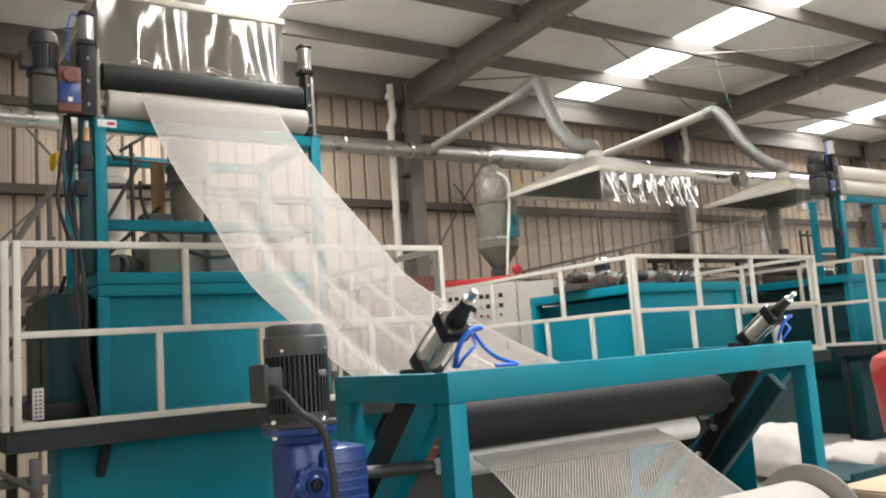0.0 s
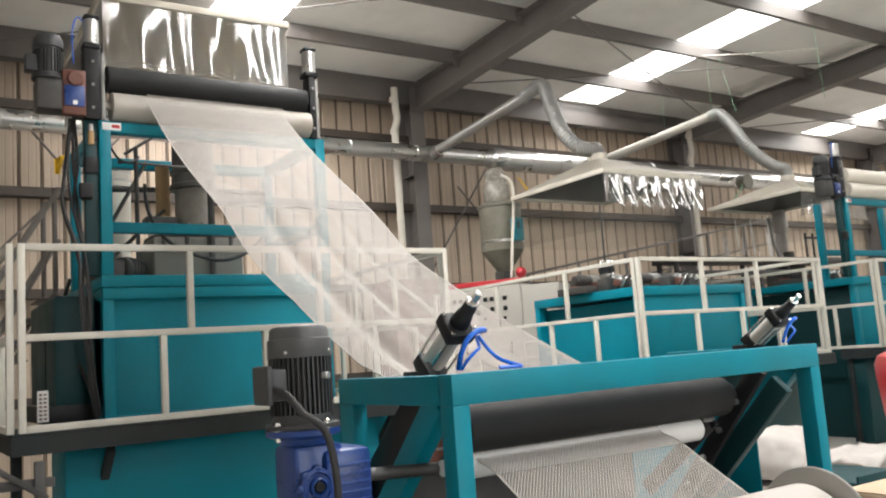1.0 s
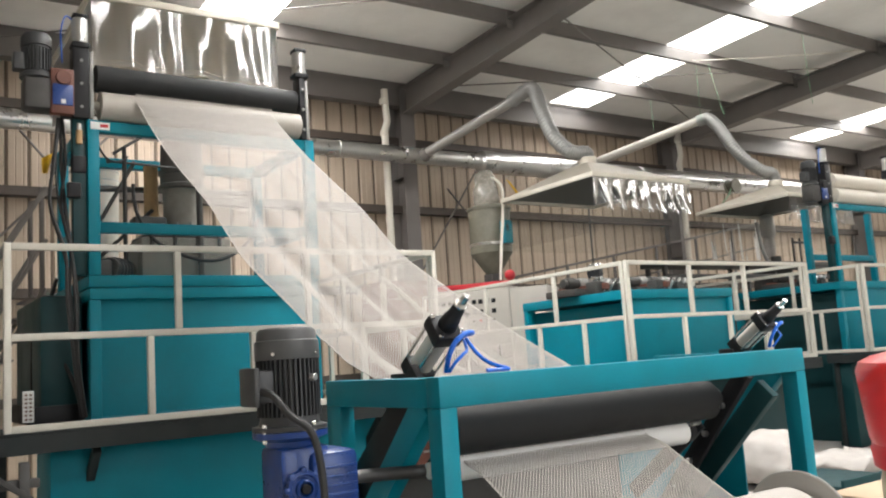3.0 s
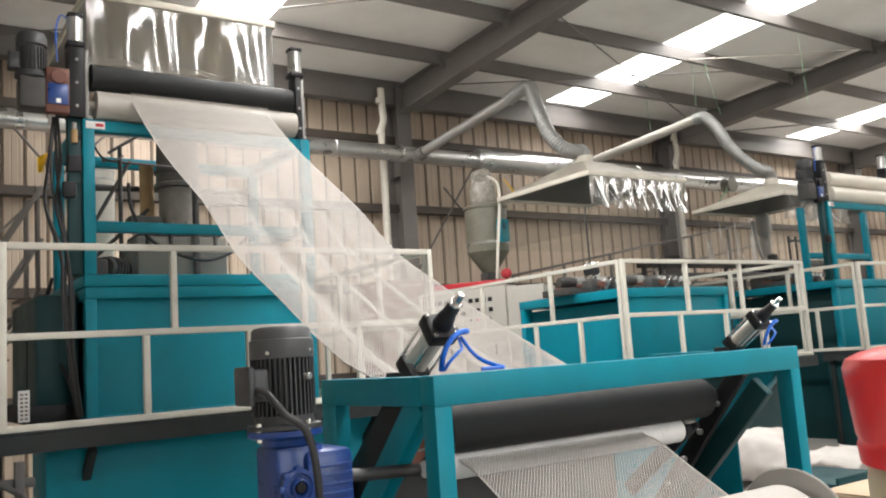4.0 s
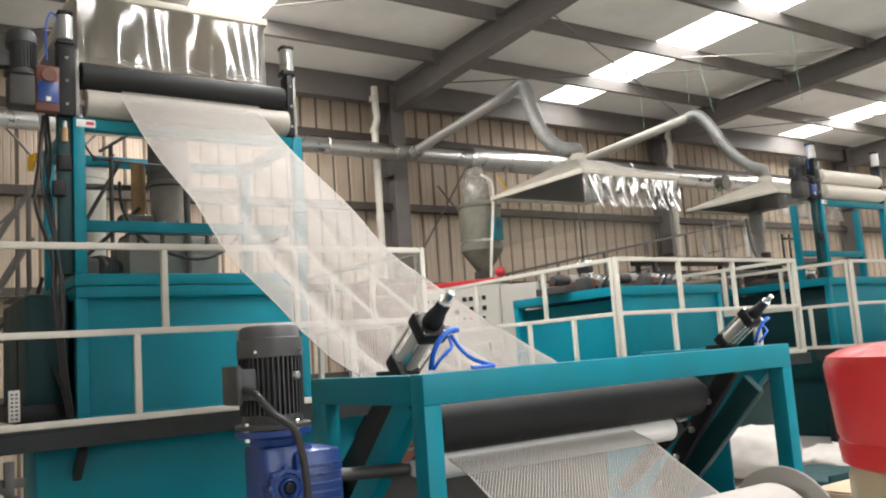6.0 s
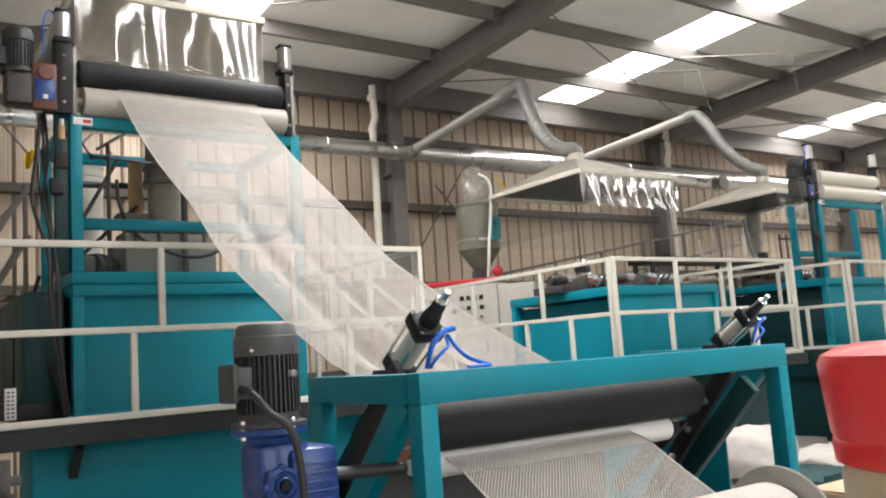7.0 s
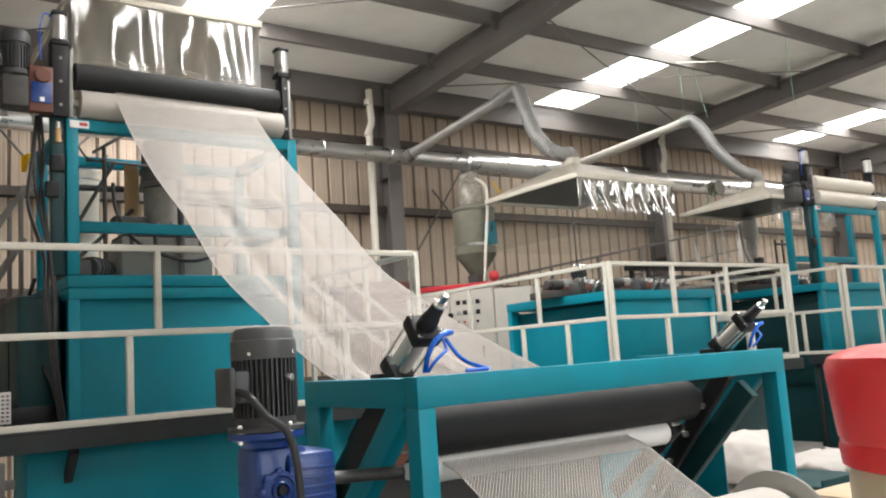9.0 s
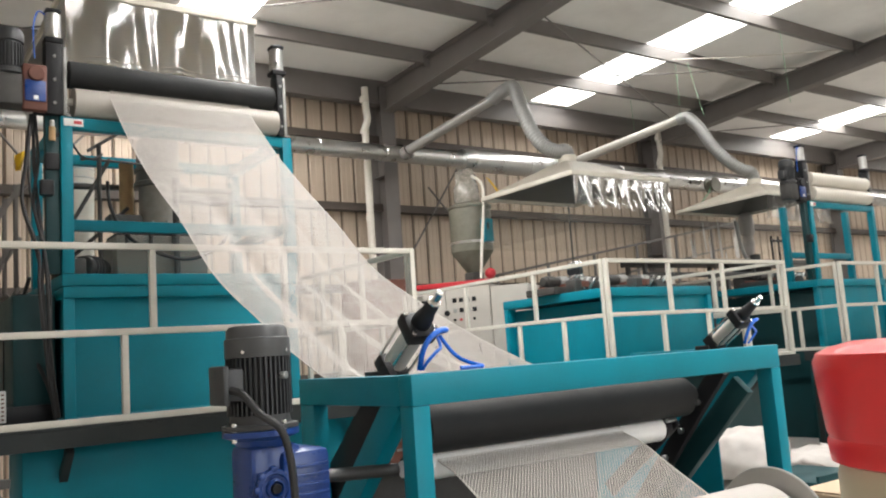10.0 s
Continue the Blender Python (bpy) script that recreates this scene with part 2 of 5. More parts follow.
def smooth_path(pts, n=8):
    pts = [Vector(p) for p in pts]
    out = []
    for i in range(len(pts) - 1):
        p0, p1, p2, p3 = pts[max(i - 1, 0)], pts[i], pts[i + 1], pts[min(i + 2, len(pts) - 1)]
        for k in range(n):
            t = k / n
            out.append(0.5 * ((2 * p1) + (p2 - p0) * t + (2 * p0 - 5 * p1 + 4 * p2 - p3) * t * t + (3 * p1 - p0 - 3 * p2 + p3) * t ** 3))
    return out + [pts[-1]]


def tube(bm, pts, r, seg=10, n=8, ridge=0.0, pitch=2):
    """A round tube along a smooth path; ridge makes it a corrugated hose."""
    path = smooth_path(pts, n)
    prev = None
    up = Vector((0.13, 0.31, 0.94))
    for i, p in enumerate(path):
        d = (path[min(i + 1, len(path) - 1)] - path[max(i - 1, 0)]).normalized()
        x = up.cross(d)
        if x.length < 0.05:
            x = Vector((1, 0, 0)).cross(d)
        x.normalize()
        y = d.cross(x)
        up = y if abs(y.dot(up)) > 0.1 else up
        rr = r + (ridge if (i // pitch) % 2 else 0.0)
        ring = [bm.verts.new(p + rr * (x * math.cos(2 * math.pi * k / seg) + y * math.sin(2 * math.pi * k / seg))) for k in range(seg)]
        if prev:
            for k in range(seg):
                bm.faces.new((prev[k], prev[(k + 1) % seg], ring[(k + 1) % seg], ring[k]))
        else:
            bm.faces.new(ring[::-1])
        prev = ring
    bm.faces.new(prev)


def one_tube(*a, **k):
    bm = bmesh.new()
    tube(bm, *a, **k)
    return bm


def structure(name, bm, material, label, category, base=(0, 0, 0), smooth=35):
    ob = link_mesh(name, bm, material, base, smooth)
    ORIGIN[ob] = Vector(base)
    return tagged(ob, label, category, kind="structure")


# ---- the hall ----
X0, X1, Y0, Y1 = -2.6, 34.0, -4.2, 11.9
structure("floor", one_box(X0, X1, Y0, Y1, -0.2, 0, bevel=0), CONCRETE, "worn grey concrete factory floor", "floor")


def roof():
    bm = bmesh.new()
    edges = [X0] + [e for s in SKYLIGHTS for e in (s, s + SKY_W)] + [X1]

    def slab(x0, x1, y0, y1):
        vs = []
        for dz in (0.0, 0.08):
            vs.append([bm.verts.new((x, y, roof_z(y) + dz)) for x, y in ((x0, y0), (x1, y0), (x1, y1), (x0, y1))])
        a, b = vs
        bm.faces.new(a[::-1])
        bm.faces.new(b)
        for i in range(4):
            bm.faces.new((a[i], a[(i + 1) % 4], b[(i + 1) % 4], b[i]))

    for i in range(0, len(edges), 2):
        slab(edges[i], edges[i + 1], Y0, Y1)
    for s in SKYLIGHTS:
        slab(s, s + SKY_W, Y0, SKY_Y0)
        slab(s, s + SKY_W, SKY_Y1, Y1)
    structure("ceiling", bm, ROOF, "white lined underside of the pitched metal roof", "ceiling", smooth=0)


roof()
for _x in SKYLIGHTS:
    _bm = bmesh.new()
    _q = [_bm.verts.new((x, y, roof_z(y) + 0.06)) for x, y in ((_x - 0.02, SKY_Y0), (_x + SKY_W + 0.02, SKY_Y0), (_x + SKY_W + 0.02, SKY_Y1), (_x - 0.02, SKY_Y1))]
    _bm.faces.new(_q)
    tagged(link_mesh("roof_light_sheet", _bm, PANE, (_x, 0, 6), 0), "bright translucent roof-light sheet", "roof light", "roof lights", "structure")


def channel(bm, x0, x1, y, z, h=0.20, w=0.07, t=0.008):
    """A C-section running along x; its lips face north."""
    box(bm, x0, x1, y, y + t, z, z + h, bevel=0)
    box(bm, x0, x1, y + t, y + w, z, z + t, bevel=0)
    box(bm, x0, x1, y + t, y + w, z + h - t, z + h, bevel=0)


def purlins():
    for y in (-3.8, -2.3, -0.75, 0.75, 2.25, 3.8, 5.3, 6.82, 8.36, 9.92, 11.3):
        bm = bmesh.new()
        channel(bm, X0, X1, y, roof_z(y) - 0.205)
        tagged(link_mesh("purlin", bm, STEEL, (0, y, roof_z(y)), 0), "grey steel roof purlin with a C section", "purlin", "roof purlins", "structure")


purlins()

RAFTERS = (0.9, 7.25, 13.72, 20.6, 27.6)


def rafter_frame(x):
    """One portal frame: a tapered roof rafter and the column that carries it on the north wall."""
    fr = thing("portal_frame", (x, 11.4, 0), "dark grey steel portal frame with rafter and column", "portal frame", "portal frames", "structure")
    bm = bmesh.new()

    def quad_bar(x0, x1, pts):
        lo = [bm.verts.new((x0, y, z)) for y, z in pts]
        hi = [bm.verts.new((x1, y, z)) for y, z in pts]
        bm.faces.new(lo)
        bm.faces.new(hi[::-1])
        for i in range(len(pts)):
            bm.faces.new((lo[i], hi[i], hi[(i + 1) % len(pts)], lo[(i + 1) % len(pts)]))

    def top(y):
        return roof_z(y) - 0.13

    def low(y):
        return 5.545 + 0.05 * (11.4 - y) - 0.12 * max(0, (y - 7) / 4.4)

    quad_bar(x - 0.006, x + 0.006, [(Y0 + 0.1, low(Y0)), (11.3, low(11.3)), (11.3, top(11.3)), (Y0 + 0.1, top(Y0))])
    for f, s in ((low, 1), (top, -1)):
        quad_bar(x - 0.11, x + 0.11, [(Y0 + 0.1, f(Y0)), (11.3, f(11.3)), (11.3, f(11.3) + s * 0.014), (Y0 + 0.1, f(Y0) + s * 0.014)])
    part("rafter", bm, STEEL, fr)
    bm = bmesh.new()
    zt = top(11.3)
    box(bm, x - 0.13, x + 0.13, 11.20, 11.215, 0, zt, bevel=0)
    box(bm, x - 0.13, x + 0.13, 11.585, 11.60, 0, zt, bevel=0)
    box(bm, x - 0.006, x + 0.006, 11.215, 11.585, 0, zt, bevel=0)
    part("column", bm, STEEL, fr)
    bm = bmesh.new()
    for z in (3.2, 4.4):
        box(bm, x - 0.12, x + 0.12, 11.22, 11.58, z, z + 0.012, bevel=0)
    part("stiffener", bm, STEEL, fr)
    for y in (9.92, 8.36, 6.82):
        for sx in (-1, 1):
            bm = one_box(x + sx * 0.06 - 0.05, x + sx * 0.06 + 0.05, y - 0.012, y - 0.001, top(y) - 0.14, top(y) + 0.10, bevel=0.001)
            part("purlin_cleat", bm, STEEL, fr)


for _x in RAFTERS:
    rafter_frame(_x)


def walls():
    north = structure("wall_north", one_box(X0, X1, 11.72, Y1, 0, 6.2, bevel=0), RIB, "beige ribbed sheet-metal factory wall", "wall")
    # pans of the cladding, 0.29 m wide, with a raised seam between them
    w, y, z0, z1 = 0.27, 11.72, 0.0, 6.12
    me = bpy.data.meshes.new("wall_panel")
    prof = [(0.016, 0.0), (0.030, -0.022), (0.10, -0.022), (0.105, -0.017), (0.113, -0.017), (0.118, -0.022), (0.19, -0.022), (0.195, -0.017), (0.203, -0.017), (0.208, -0.022), (w - 0.030, -0.022), (w - 0.018, 0.0)]
    vs = [(px, py, z) for z in (z0, z1) for px, py in prof]
    k = len(prof)
    me.from_pydata(vs, [], [(i, i + 1, k + i + 1, k + i) for i in range(k - 1)])
    me.materials.append(PANEL)
    x = X0
    while x < X1 - w:
        ob = new("wall_panel", me)
        ob.parent = north
        ob.location = (x, y, 0)
        x += w
    south = bmesh.new()
    box(south, X0, GATE_X0, Y0 - 0.2, Y0, 0, 6.8, bevel=0)
    box(south, GATE_X1, X1, Y0 - 0.2, Y0, 0, 6.8, bevel=0)
    box(south, GATE_X0, GATE_X1, Y0 - 0.2, Y0, GATE_Z1, 6.8, bevel=0)
    box(south, GATE_X0, GATE_X1, Y0 - 0.2, Y0, 0, GATE_Z0, bevel=0)
    structure("wall_south", south, WALLGREY, "unseen plain wall with an assumed window band", "wall")
    # Unseen walls; the west one is placed and toned for light on west faces.
    for nm, a in (("wall_west", (X0 - 0.2, X0, Y0, Y1, 0, 7.4)), ("wall_east", (X1, X1 + 0.2, Y0, Y1, 0, 7.4))):
        structure(nm, one_box(*a, bevel=0), WALLGREY, "plain light wall, unseen, closing the hall", "wall")
    bm = one_box(X0, X1, 11.30, 11.50, 5.60, 5.985, bevel=0)
    tagged(link_mesh("eave_beam", bm, STEEL, (0, 11.4, 5.6), 0), "deep dark eaves beam along the wall head", "eaves beam", "", "structure")
    for z in (1.2, 2.55, 3.86, 5.0):
        bm = bmesh.new()
        channel(bm, X0, X1, 11.50, z, h=0.12, w=0.18)
        tagged(link_mesh("wall_girt", bm, GIRT, (0, 11.5, z), 0), "dark steel girt along the sheet-metal wall", "girt", "wall girts", "structure")


walls()


def wind_brace(p, q, r=0.011):
    bm = one_rod(p, q, r, seg=8)
    tagged(link_mesh("brace_rod", bm, STEEL, p), "thin steel roof bracing rod", "brace rod", "brace rods", "structure")


wind_brace((7.36, 10.2, 5.62), (13.4, 7.6, 5.9))
wind_brace((7.36, 7.6, 5.80), (13.4, 10.4, 5.70))
wind_brace((13.6, 11.1, 5.60), (20.5, 6.9, 5.9))
wind_brace((1.0, 10.9, 5.60), (7.15, 6.9, 5.9))


# ---- platforms and railings ----
def railing(x0, y0, x1, y1, z, bays, group="platform railings"):
    """Square-tube guard rail with a middle rail, upper and lower posts staggered."""
    r = thing("railing", (x0, y0, z), "cream painted square-tube guard railing on the machine platform", "railing", group)
    d = Vector((x1 - x0, y1 - y0, 0))
    u = d.normalized()
    t = 0.04
    for nm, zz in (("top_rail", z + 1.08), ("middle_rail", z + 0.545), ("bottom_rail", z + 0.02)):
        a, b = Vector((x0, y0, zz)) + u * t / 2, Vector((x1, y1, zz)) - u * t / 2
        part(nm, one_bar(a, b, t, t), RAIL, r)
    for f in (0.0, 1.0):
        p = Vector((x0, y0, 0)) + d * f
        part("end_post", one_box(p.x - t / 2, p.x + t / 2, p.y - t / 2, p.y + t / 2, z, z + 1.10), RAIL, r)
    for f, low in bays:
        p = Vector((x0, y0, 0)) + d * f
        a, b = (z + 0.04, z + 0.525) if low else (z + 0.565, z + 1.06)
        part("post", one_box(p.x - t / 2, p.x + t / 2, p.y - t / 2, p.y + t / 2, a, b), RAIL, r)
    return r


def platform(x0, x1, y0, y1, z, label):
    p = thing("platform", (x0, y0, 0), label, "platform")
    part("deck", one_box(x0, x1, y0, y1, z - 0.02, z), DECK, p)
    bm = bmesh.new()
    channel(bm, x0, x1, y0, z - 0.125, h=0.105, w=0.05)
    part("edge_channel", bm, DECK, p, smooth=0)
    part("side_channel", one_box(x0, x0 + 0.01, y0 + 0.05, y1, z - 0.125, z - 0.022, bevel=0), DECK, p)
    part("far_side_channel", one_box(x1 - 0.01, x1, y0 + 0.05, y1, z - 0.125, z - 0.022, bevel=0), DECK, p)
    n = max(2, int((x1 - x0) / 1.3))
    for i in range(n + 1):
        x = x0 + 0.1 + (x1 - x0 - 0.2) * i / n
        part("leg", one_box(x - 0.03, x + 0.03, y1 - 0.1, y1 - 0.04, 0, z - 0.02), DECK, p)
    for i in range(2):
        x = x0 + 0.55 + i * (x1 - x0 - 1.1)
        part("bracket", one_bar((x, y0 + 0.08, z - 0.14), (x, y0 + 0.62, z - 0.62), 0.05, 0.05), DECK, p)
    return p


Z = 1.20
platform(0.66, 3.72, 5.28, 6.05, Z, "dark steel service platform on brackets before the machine")
railing(0.72, 5.31, 3.68, 5.31, Z, [(0.333, False), (0.64, False), (0.272, True), (0.50, True), (0.78, True)])
railing(0.66, 5.33, 0.66, 7.6, Z, [(0.33, False), (0.66, False), (0.2, True), (0.5, True), (0.8, True)])
railing(3.68, 5.36, 3.68, 7.6, Z, [(0.33, False), (0.66, False), (0.2, True), (0.5, True), (0.8, True)])
platform(6.14, 9.22, 5.66, 6.28, Z, "dark steel service platform before the second machine")
platform(6.14, 6.76, 6.30, 9.5, Z, "dark steel side walkway along the second machine")
platform(8.60, 9.22, 6.30, 8.7, Z, "dark steel walkway between two machines")
railing(6.20, 5.70, 9.16, 5.70, Z, [(0.31, False), (0.61, False), (0.262, True), (0.505, True), (0.73, True)])
railing(6.20, 5.76, 6.20, 9.4, Z, [(0.28, False), (0.62, False), (0.165, True), (0.36, True), (0.75, True)])
railing(9.16, 5.76, 9.16, 8.6, Z, [(0.33, False), (0.66, False), (0.2, True), (0.5, True)])
platform(10.3, 13.4, 5.66, 6.28, Z, "dark steel service platform before the third machine")
railing(10.37, 5.70, 13.3, 5.70, Z, [(0.30, False), (0.61, False), (0.25, True), (0.5, True), (0.75, True)])
railing(10.37, 5.76, 10.37, 8.6, Z, [(0.33, False), (0.66, False), (0.2, True), (0.5, True)])


# ---- machine housings ----
def housing(x0, x1, y0, y1, z1, band=True, side=None):
    """Teal sheet-steel machine housing with framed, recessed panels and a top rim."""
    h = thing("machine_housing", (x0, y0, 0), "teal painted sheet-steel machine housing with recessed panels", "machine housing", "machine housings")
    e = 0.075
    w = 0.05 if band else 0.13
    part("core", one_box(x0 + w, x1 - 0.05, y0 + 0.05, y1 - 0.05, 0.0, z1 - 0.13), side or TEAL, h)
    rim = 0.085 if band else 0.10
    part("top_rim", one_box(x0 - 0.004, x1 + 0.004, y0 - 0.004, y1 + 0.004, z1 - rim, z1, bevel=0.006), TEAL, h)
    if band:
        part("upper_band", one_box(x0 + 0.003, x1 - 0.003, y0 + 0.003, y1 - 0.003, z1 - 0.17, z1 - 0.089, bevel=0.004), TEAL, h)
    else:
        part("return_panel", one_box(x0 + e, x0 + w + 0.02, y1 - 0.052, y1 - 0.02, 0.0, z1 - rim - 0.002, bevel=0.002), TEAL, h)
        part("front_panel", one_box(x0 + e, x1 - e, y0 + 0.035, y0 + 0.048, 1.22, z1 - rim - 0.002, bevel=0.002), TEAL, h)
    top = z1 - (0.172 if band else rim + 0.001)
    for x in (x0, x1 - e):
        part("corner_post", one_box(x, x + e, y0, y0 + e, 0.0, top), TEAL, h)
        part("corner_post", one_box(x, x + e, y1 - e, y1, 0.0, top), TEAL, h)
    part("deck_band", one_box(x0 + e, x1 - e, y0 + 0.004, y0 + 0.05, 1.1, 1.22), TEAL, h)
    return h


housing(1.32, 3.06, 6.07, 7.55, 2.20)
housing(6.78, 8.56, 6.30, 8.04, 2.07, band=False)
# The third housing's core is coloured dark for the shade on its west side.
housing(10.83, 12.6, 6.30, 8.0, 2.14, band=False, side=GREENSHADE)


def base_body(x0, x1, y0, y1, z1, paint=None, label="teal steel cabinet in the shade below the platform"):
    paint = paint or TEAL
    b = thing("lower_cabinet", (x0, y0, 0), label, "cabinet", "lower cabinets")
    part("body", one_box(x0, x1, y0, y1, 0.02, z1, bevel=0.01), paint, b)
    part("plinth", one_box(x0 + 0.04, x1 - 0.04, y0 + 0.04, y1 - 0.04, 0, 0.02, bevel=0), DECK, b)
    for k in range(1, 3) if paint is GREENSHADE else ():
        x = x0 + (x1 - x0) * k / 3
        part("seam_strip", one_box(x - 0.02, x + 0.02, y0 - 0.006, y0 + 0.004, 0.06, z1 - 0.05, bevel=0.001), paint, b)
    for x, z in ((x0 + 0.9, z1 - 0.28), (x0 + 1.0, z1 - 0.28), (x1 - 0.5, z1 - 0.25)) if paint is GREENSHADE else ():
        part("bolt", one_rod((x, y0 + 0.002, z), (x, y0 - 0.02, z), 0.018, seg=6), ALU, b)
    return b


base_body(0.98, 3.5, 5.55, 6.06, 1.06)
# Far cabinets: the shade below the deck is put into the paint.
base_body(6.3, 9.1, 6.02, 6.29, 1.06, GREENSHADE, "teal cabinet below the far platform, shade put into its colour")
base_body(10.4, 13.3, 6.02, 6.29, 1.06, GREENSHADE, "teal cabinet below the far platform, shade put into its colour")


# ---- haul-off towers with their rollers ----
def spin_roller(name, x0, x1, y, z, r, material, parent, label):
    bm = bmesh.new()
    n = x1 - x0
    lathe(bm, (x0 - 0.05, y, z), (x1, y, z), [(0, 0.028), (0.05, 0.03), (0.0505, r - 0.012), (0.056, r), (n + 0.044, r), (n + 0.05, r - 0.012), (n + 0.0505, 0.03), (n + 0.10, 0.028)], 48)
    return part(name, bm, material, parent, label, at=((x0 + x1) / 2, y, z))


LOWZ = (0.34, 0.42)      # height of the lower cross beam above the housing


def tower(x0, x1, y0, y1, z0, z1, black_top=True):
    t = thing("haul_off_tower", (x0, y0, z0), "teal square-tube haul-off tower standing on the machine housing", "tower", "haul-off towers")
    e = 0.08
    for x in (x0, x1 - e):
        part("post", one_box(x, x + e, y0, y0 + e, z0, z1), TEAL, t)
        part("rear_post", one_box(x, x + e, y1 - e, y1, z0, z1 + (0.04 if y1 - y0 > 1 else -0.02)), TEAL, t)
        if y1 - y0 > 1:
            part("side_beam", one_box(x + 0.003, x + e - 0.003, y0 + e, y1 - e, z1 - 0.075, z1 + 0.02), TEAL, t)
    part("top_beam", one_box(x0 + e, x1 - e, y0 + 0.002, y0 + e, z1 - 0.085, z1 - 0.002), TEAL, t)
    if y1 - y0 > 1:
        part("rear_beam", one_box(x0 + e, x1 - e, y1 - e, y1 - 0.002, z1 - 0.065, z1 + 0.02), TEAL, t)
    yl = y0 + 0.23 if y1 - y0 > 1 else y1 - e
    part("low_beam", one_box(x0 + e, x1 - e, yl, yl + 0.06, z0 + LOWZ[0], z0 + LOWZ[1]), TEAL, t)
    for x in (x0 + 0.01, x1 - e + 0.01) if y1 - y0 > 1 else ():
        part("low_side_rail", one_box(x, x + 0.06, y0 + e, y1 - e, z0 + LOWZ[0], z0 + LOWZ[1]), TEAL, t)
    zb, zw = z1 + 0.315, z1 + 0.112
    for x, wide in ((x0 - 0.095, 0.11), (x1 - 0.115, 0.05)):
        part("bearing_plate", one_box(x, x + wide, y0 - 0.02, y0 + 0.11, z1 + 0.001, z1 + 0.52), BLACKSTEEL, t)
        part("slide_rail", one_box(x + wide + 0.003, x + wide + 0.028, y0 - 0.015, y0 + 0.012, z1 + 0.001, z1 + 0.50), GREYCYL, t)
        for k in range(3):
            part("bolt", one_rod((x + wide / 2, y0 - 0.02, z1 + 0.08 + 0.17 * k), (x + wide / 2, y0 - 0.032, z1 + 0.08 + 0.17 * k), 0.012, seg=6), GREYCYL, t)
        m = x + wide / 2
        c = part("air_cylinder", one_rod((m, y0 + 0.03, z1 + 0.56), (m, y0 + 0.03, z1 + 0.745), 0.056, seg=28), ALU, t, "bright steel air cylinder")
        part("end_cap", one_box(m - 0.06, m + 0.06, y0 - 0.03, y0 + 0.09, z1 + 0.521, z1 + 0.56, bevel=0.008), BLACKSTEEL, c)
        part("end_cap", one_box(m - 0.052, m + 0.052, y0 - 0.022, y0 + 0.082, z1 + 0.745, z1 + 0.775, bevel=0.008), BLACKSTEEL, c)
        if x < x0:
            part("air_hose", one_tube([(m - 0.05, y0 + 0.02, z1 + 0.73), (m - 0.10, y0, z1 + 0.74), (m - 0.13, y0, z1 + 0.62), (m - 0.12, y0 + 0.02, z1 + 0.40)], 0.005, seg=8), HOSE, c, "blue air hose")
    part("cable_post", one_box(x0 - 0.095, x0 - 0.004, y0 + 0.03, y0 + 0.10, z0, z1), GREENSHADE, t, "dark green cable post")
    part("latch_block", one_box(x0 - 0.14, x0 - 0.05, y0 - 0.03, y0 + 0.028, z1 - 0.58, z1 - 0.47, bevel=0.012), BLACKSTEEL, t)
    rollers = [spin_roller("pressure_roller", x0 + 0.055, x1 - 0.145, y0 + 0.03, zb, 0.098, BLACK if black_top else PVC, t, "black rubber pressure roller" if black_top else "pale rubber pressure roller"),
               spin_roller("drive_roller", x0 + 0.085, x1 - 0.12, y0 + 0.03, zw, 0.104, WHITEROLL if black_top else PVC, t, "off-white rubber drive roller")]
    part("name_plate", one_box(x0 + 0.02, x0 + 0.15, y0 - 0.004, y0 - 0.001, z1 - 0.07, z1 - 0.015, bevel=0.001), WHITEPLATE, t, "white maker's plate")
    part("plate_mark", one_box(x0 + 0.085, x0 + 0.14, y0 - 0.007, y0 - 0.005, z1 - 0.055, z1 - 0.030, bevel=0), REDPAINT, t)
    return t, rollers


tower_a, rollers_a = tower(1.32, 3.08, 6.07, 7.30, 2.202, 3.32)
tower_c, rollers_c = tower(10.88, 12.56, 6.30, 6.78, 2.142, 3.22, black_top=False)


# ---- front nip frame ----
FX0, FX1, FY0, FY1, FZ = 1.57, 3.515, 2.115, 2.935, 1.408


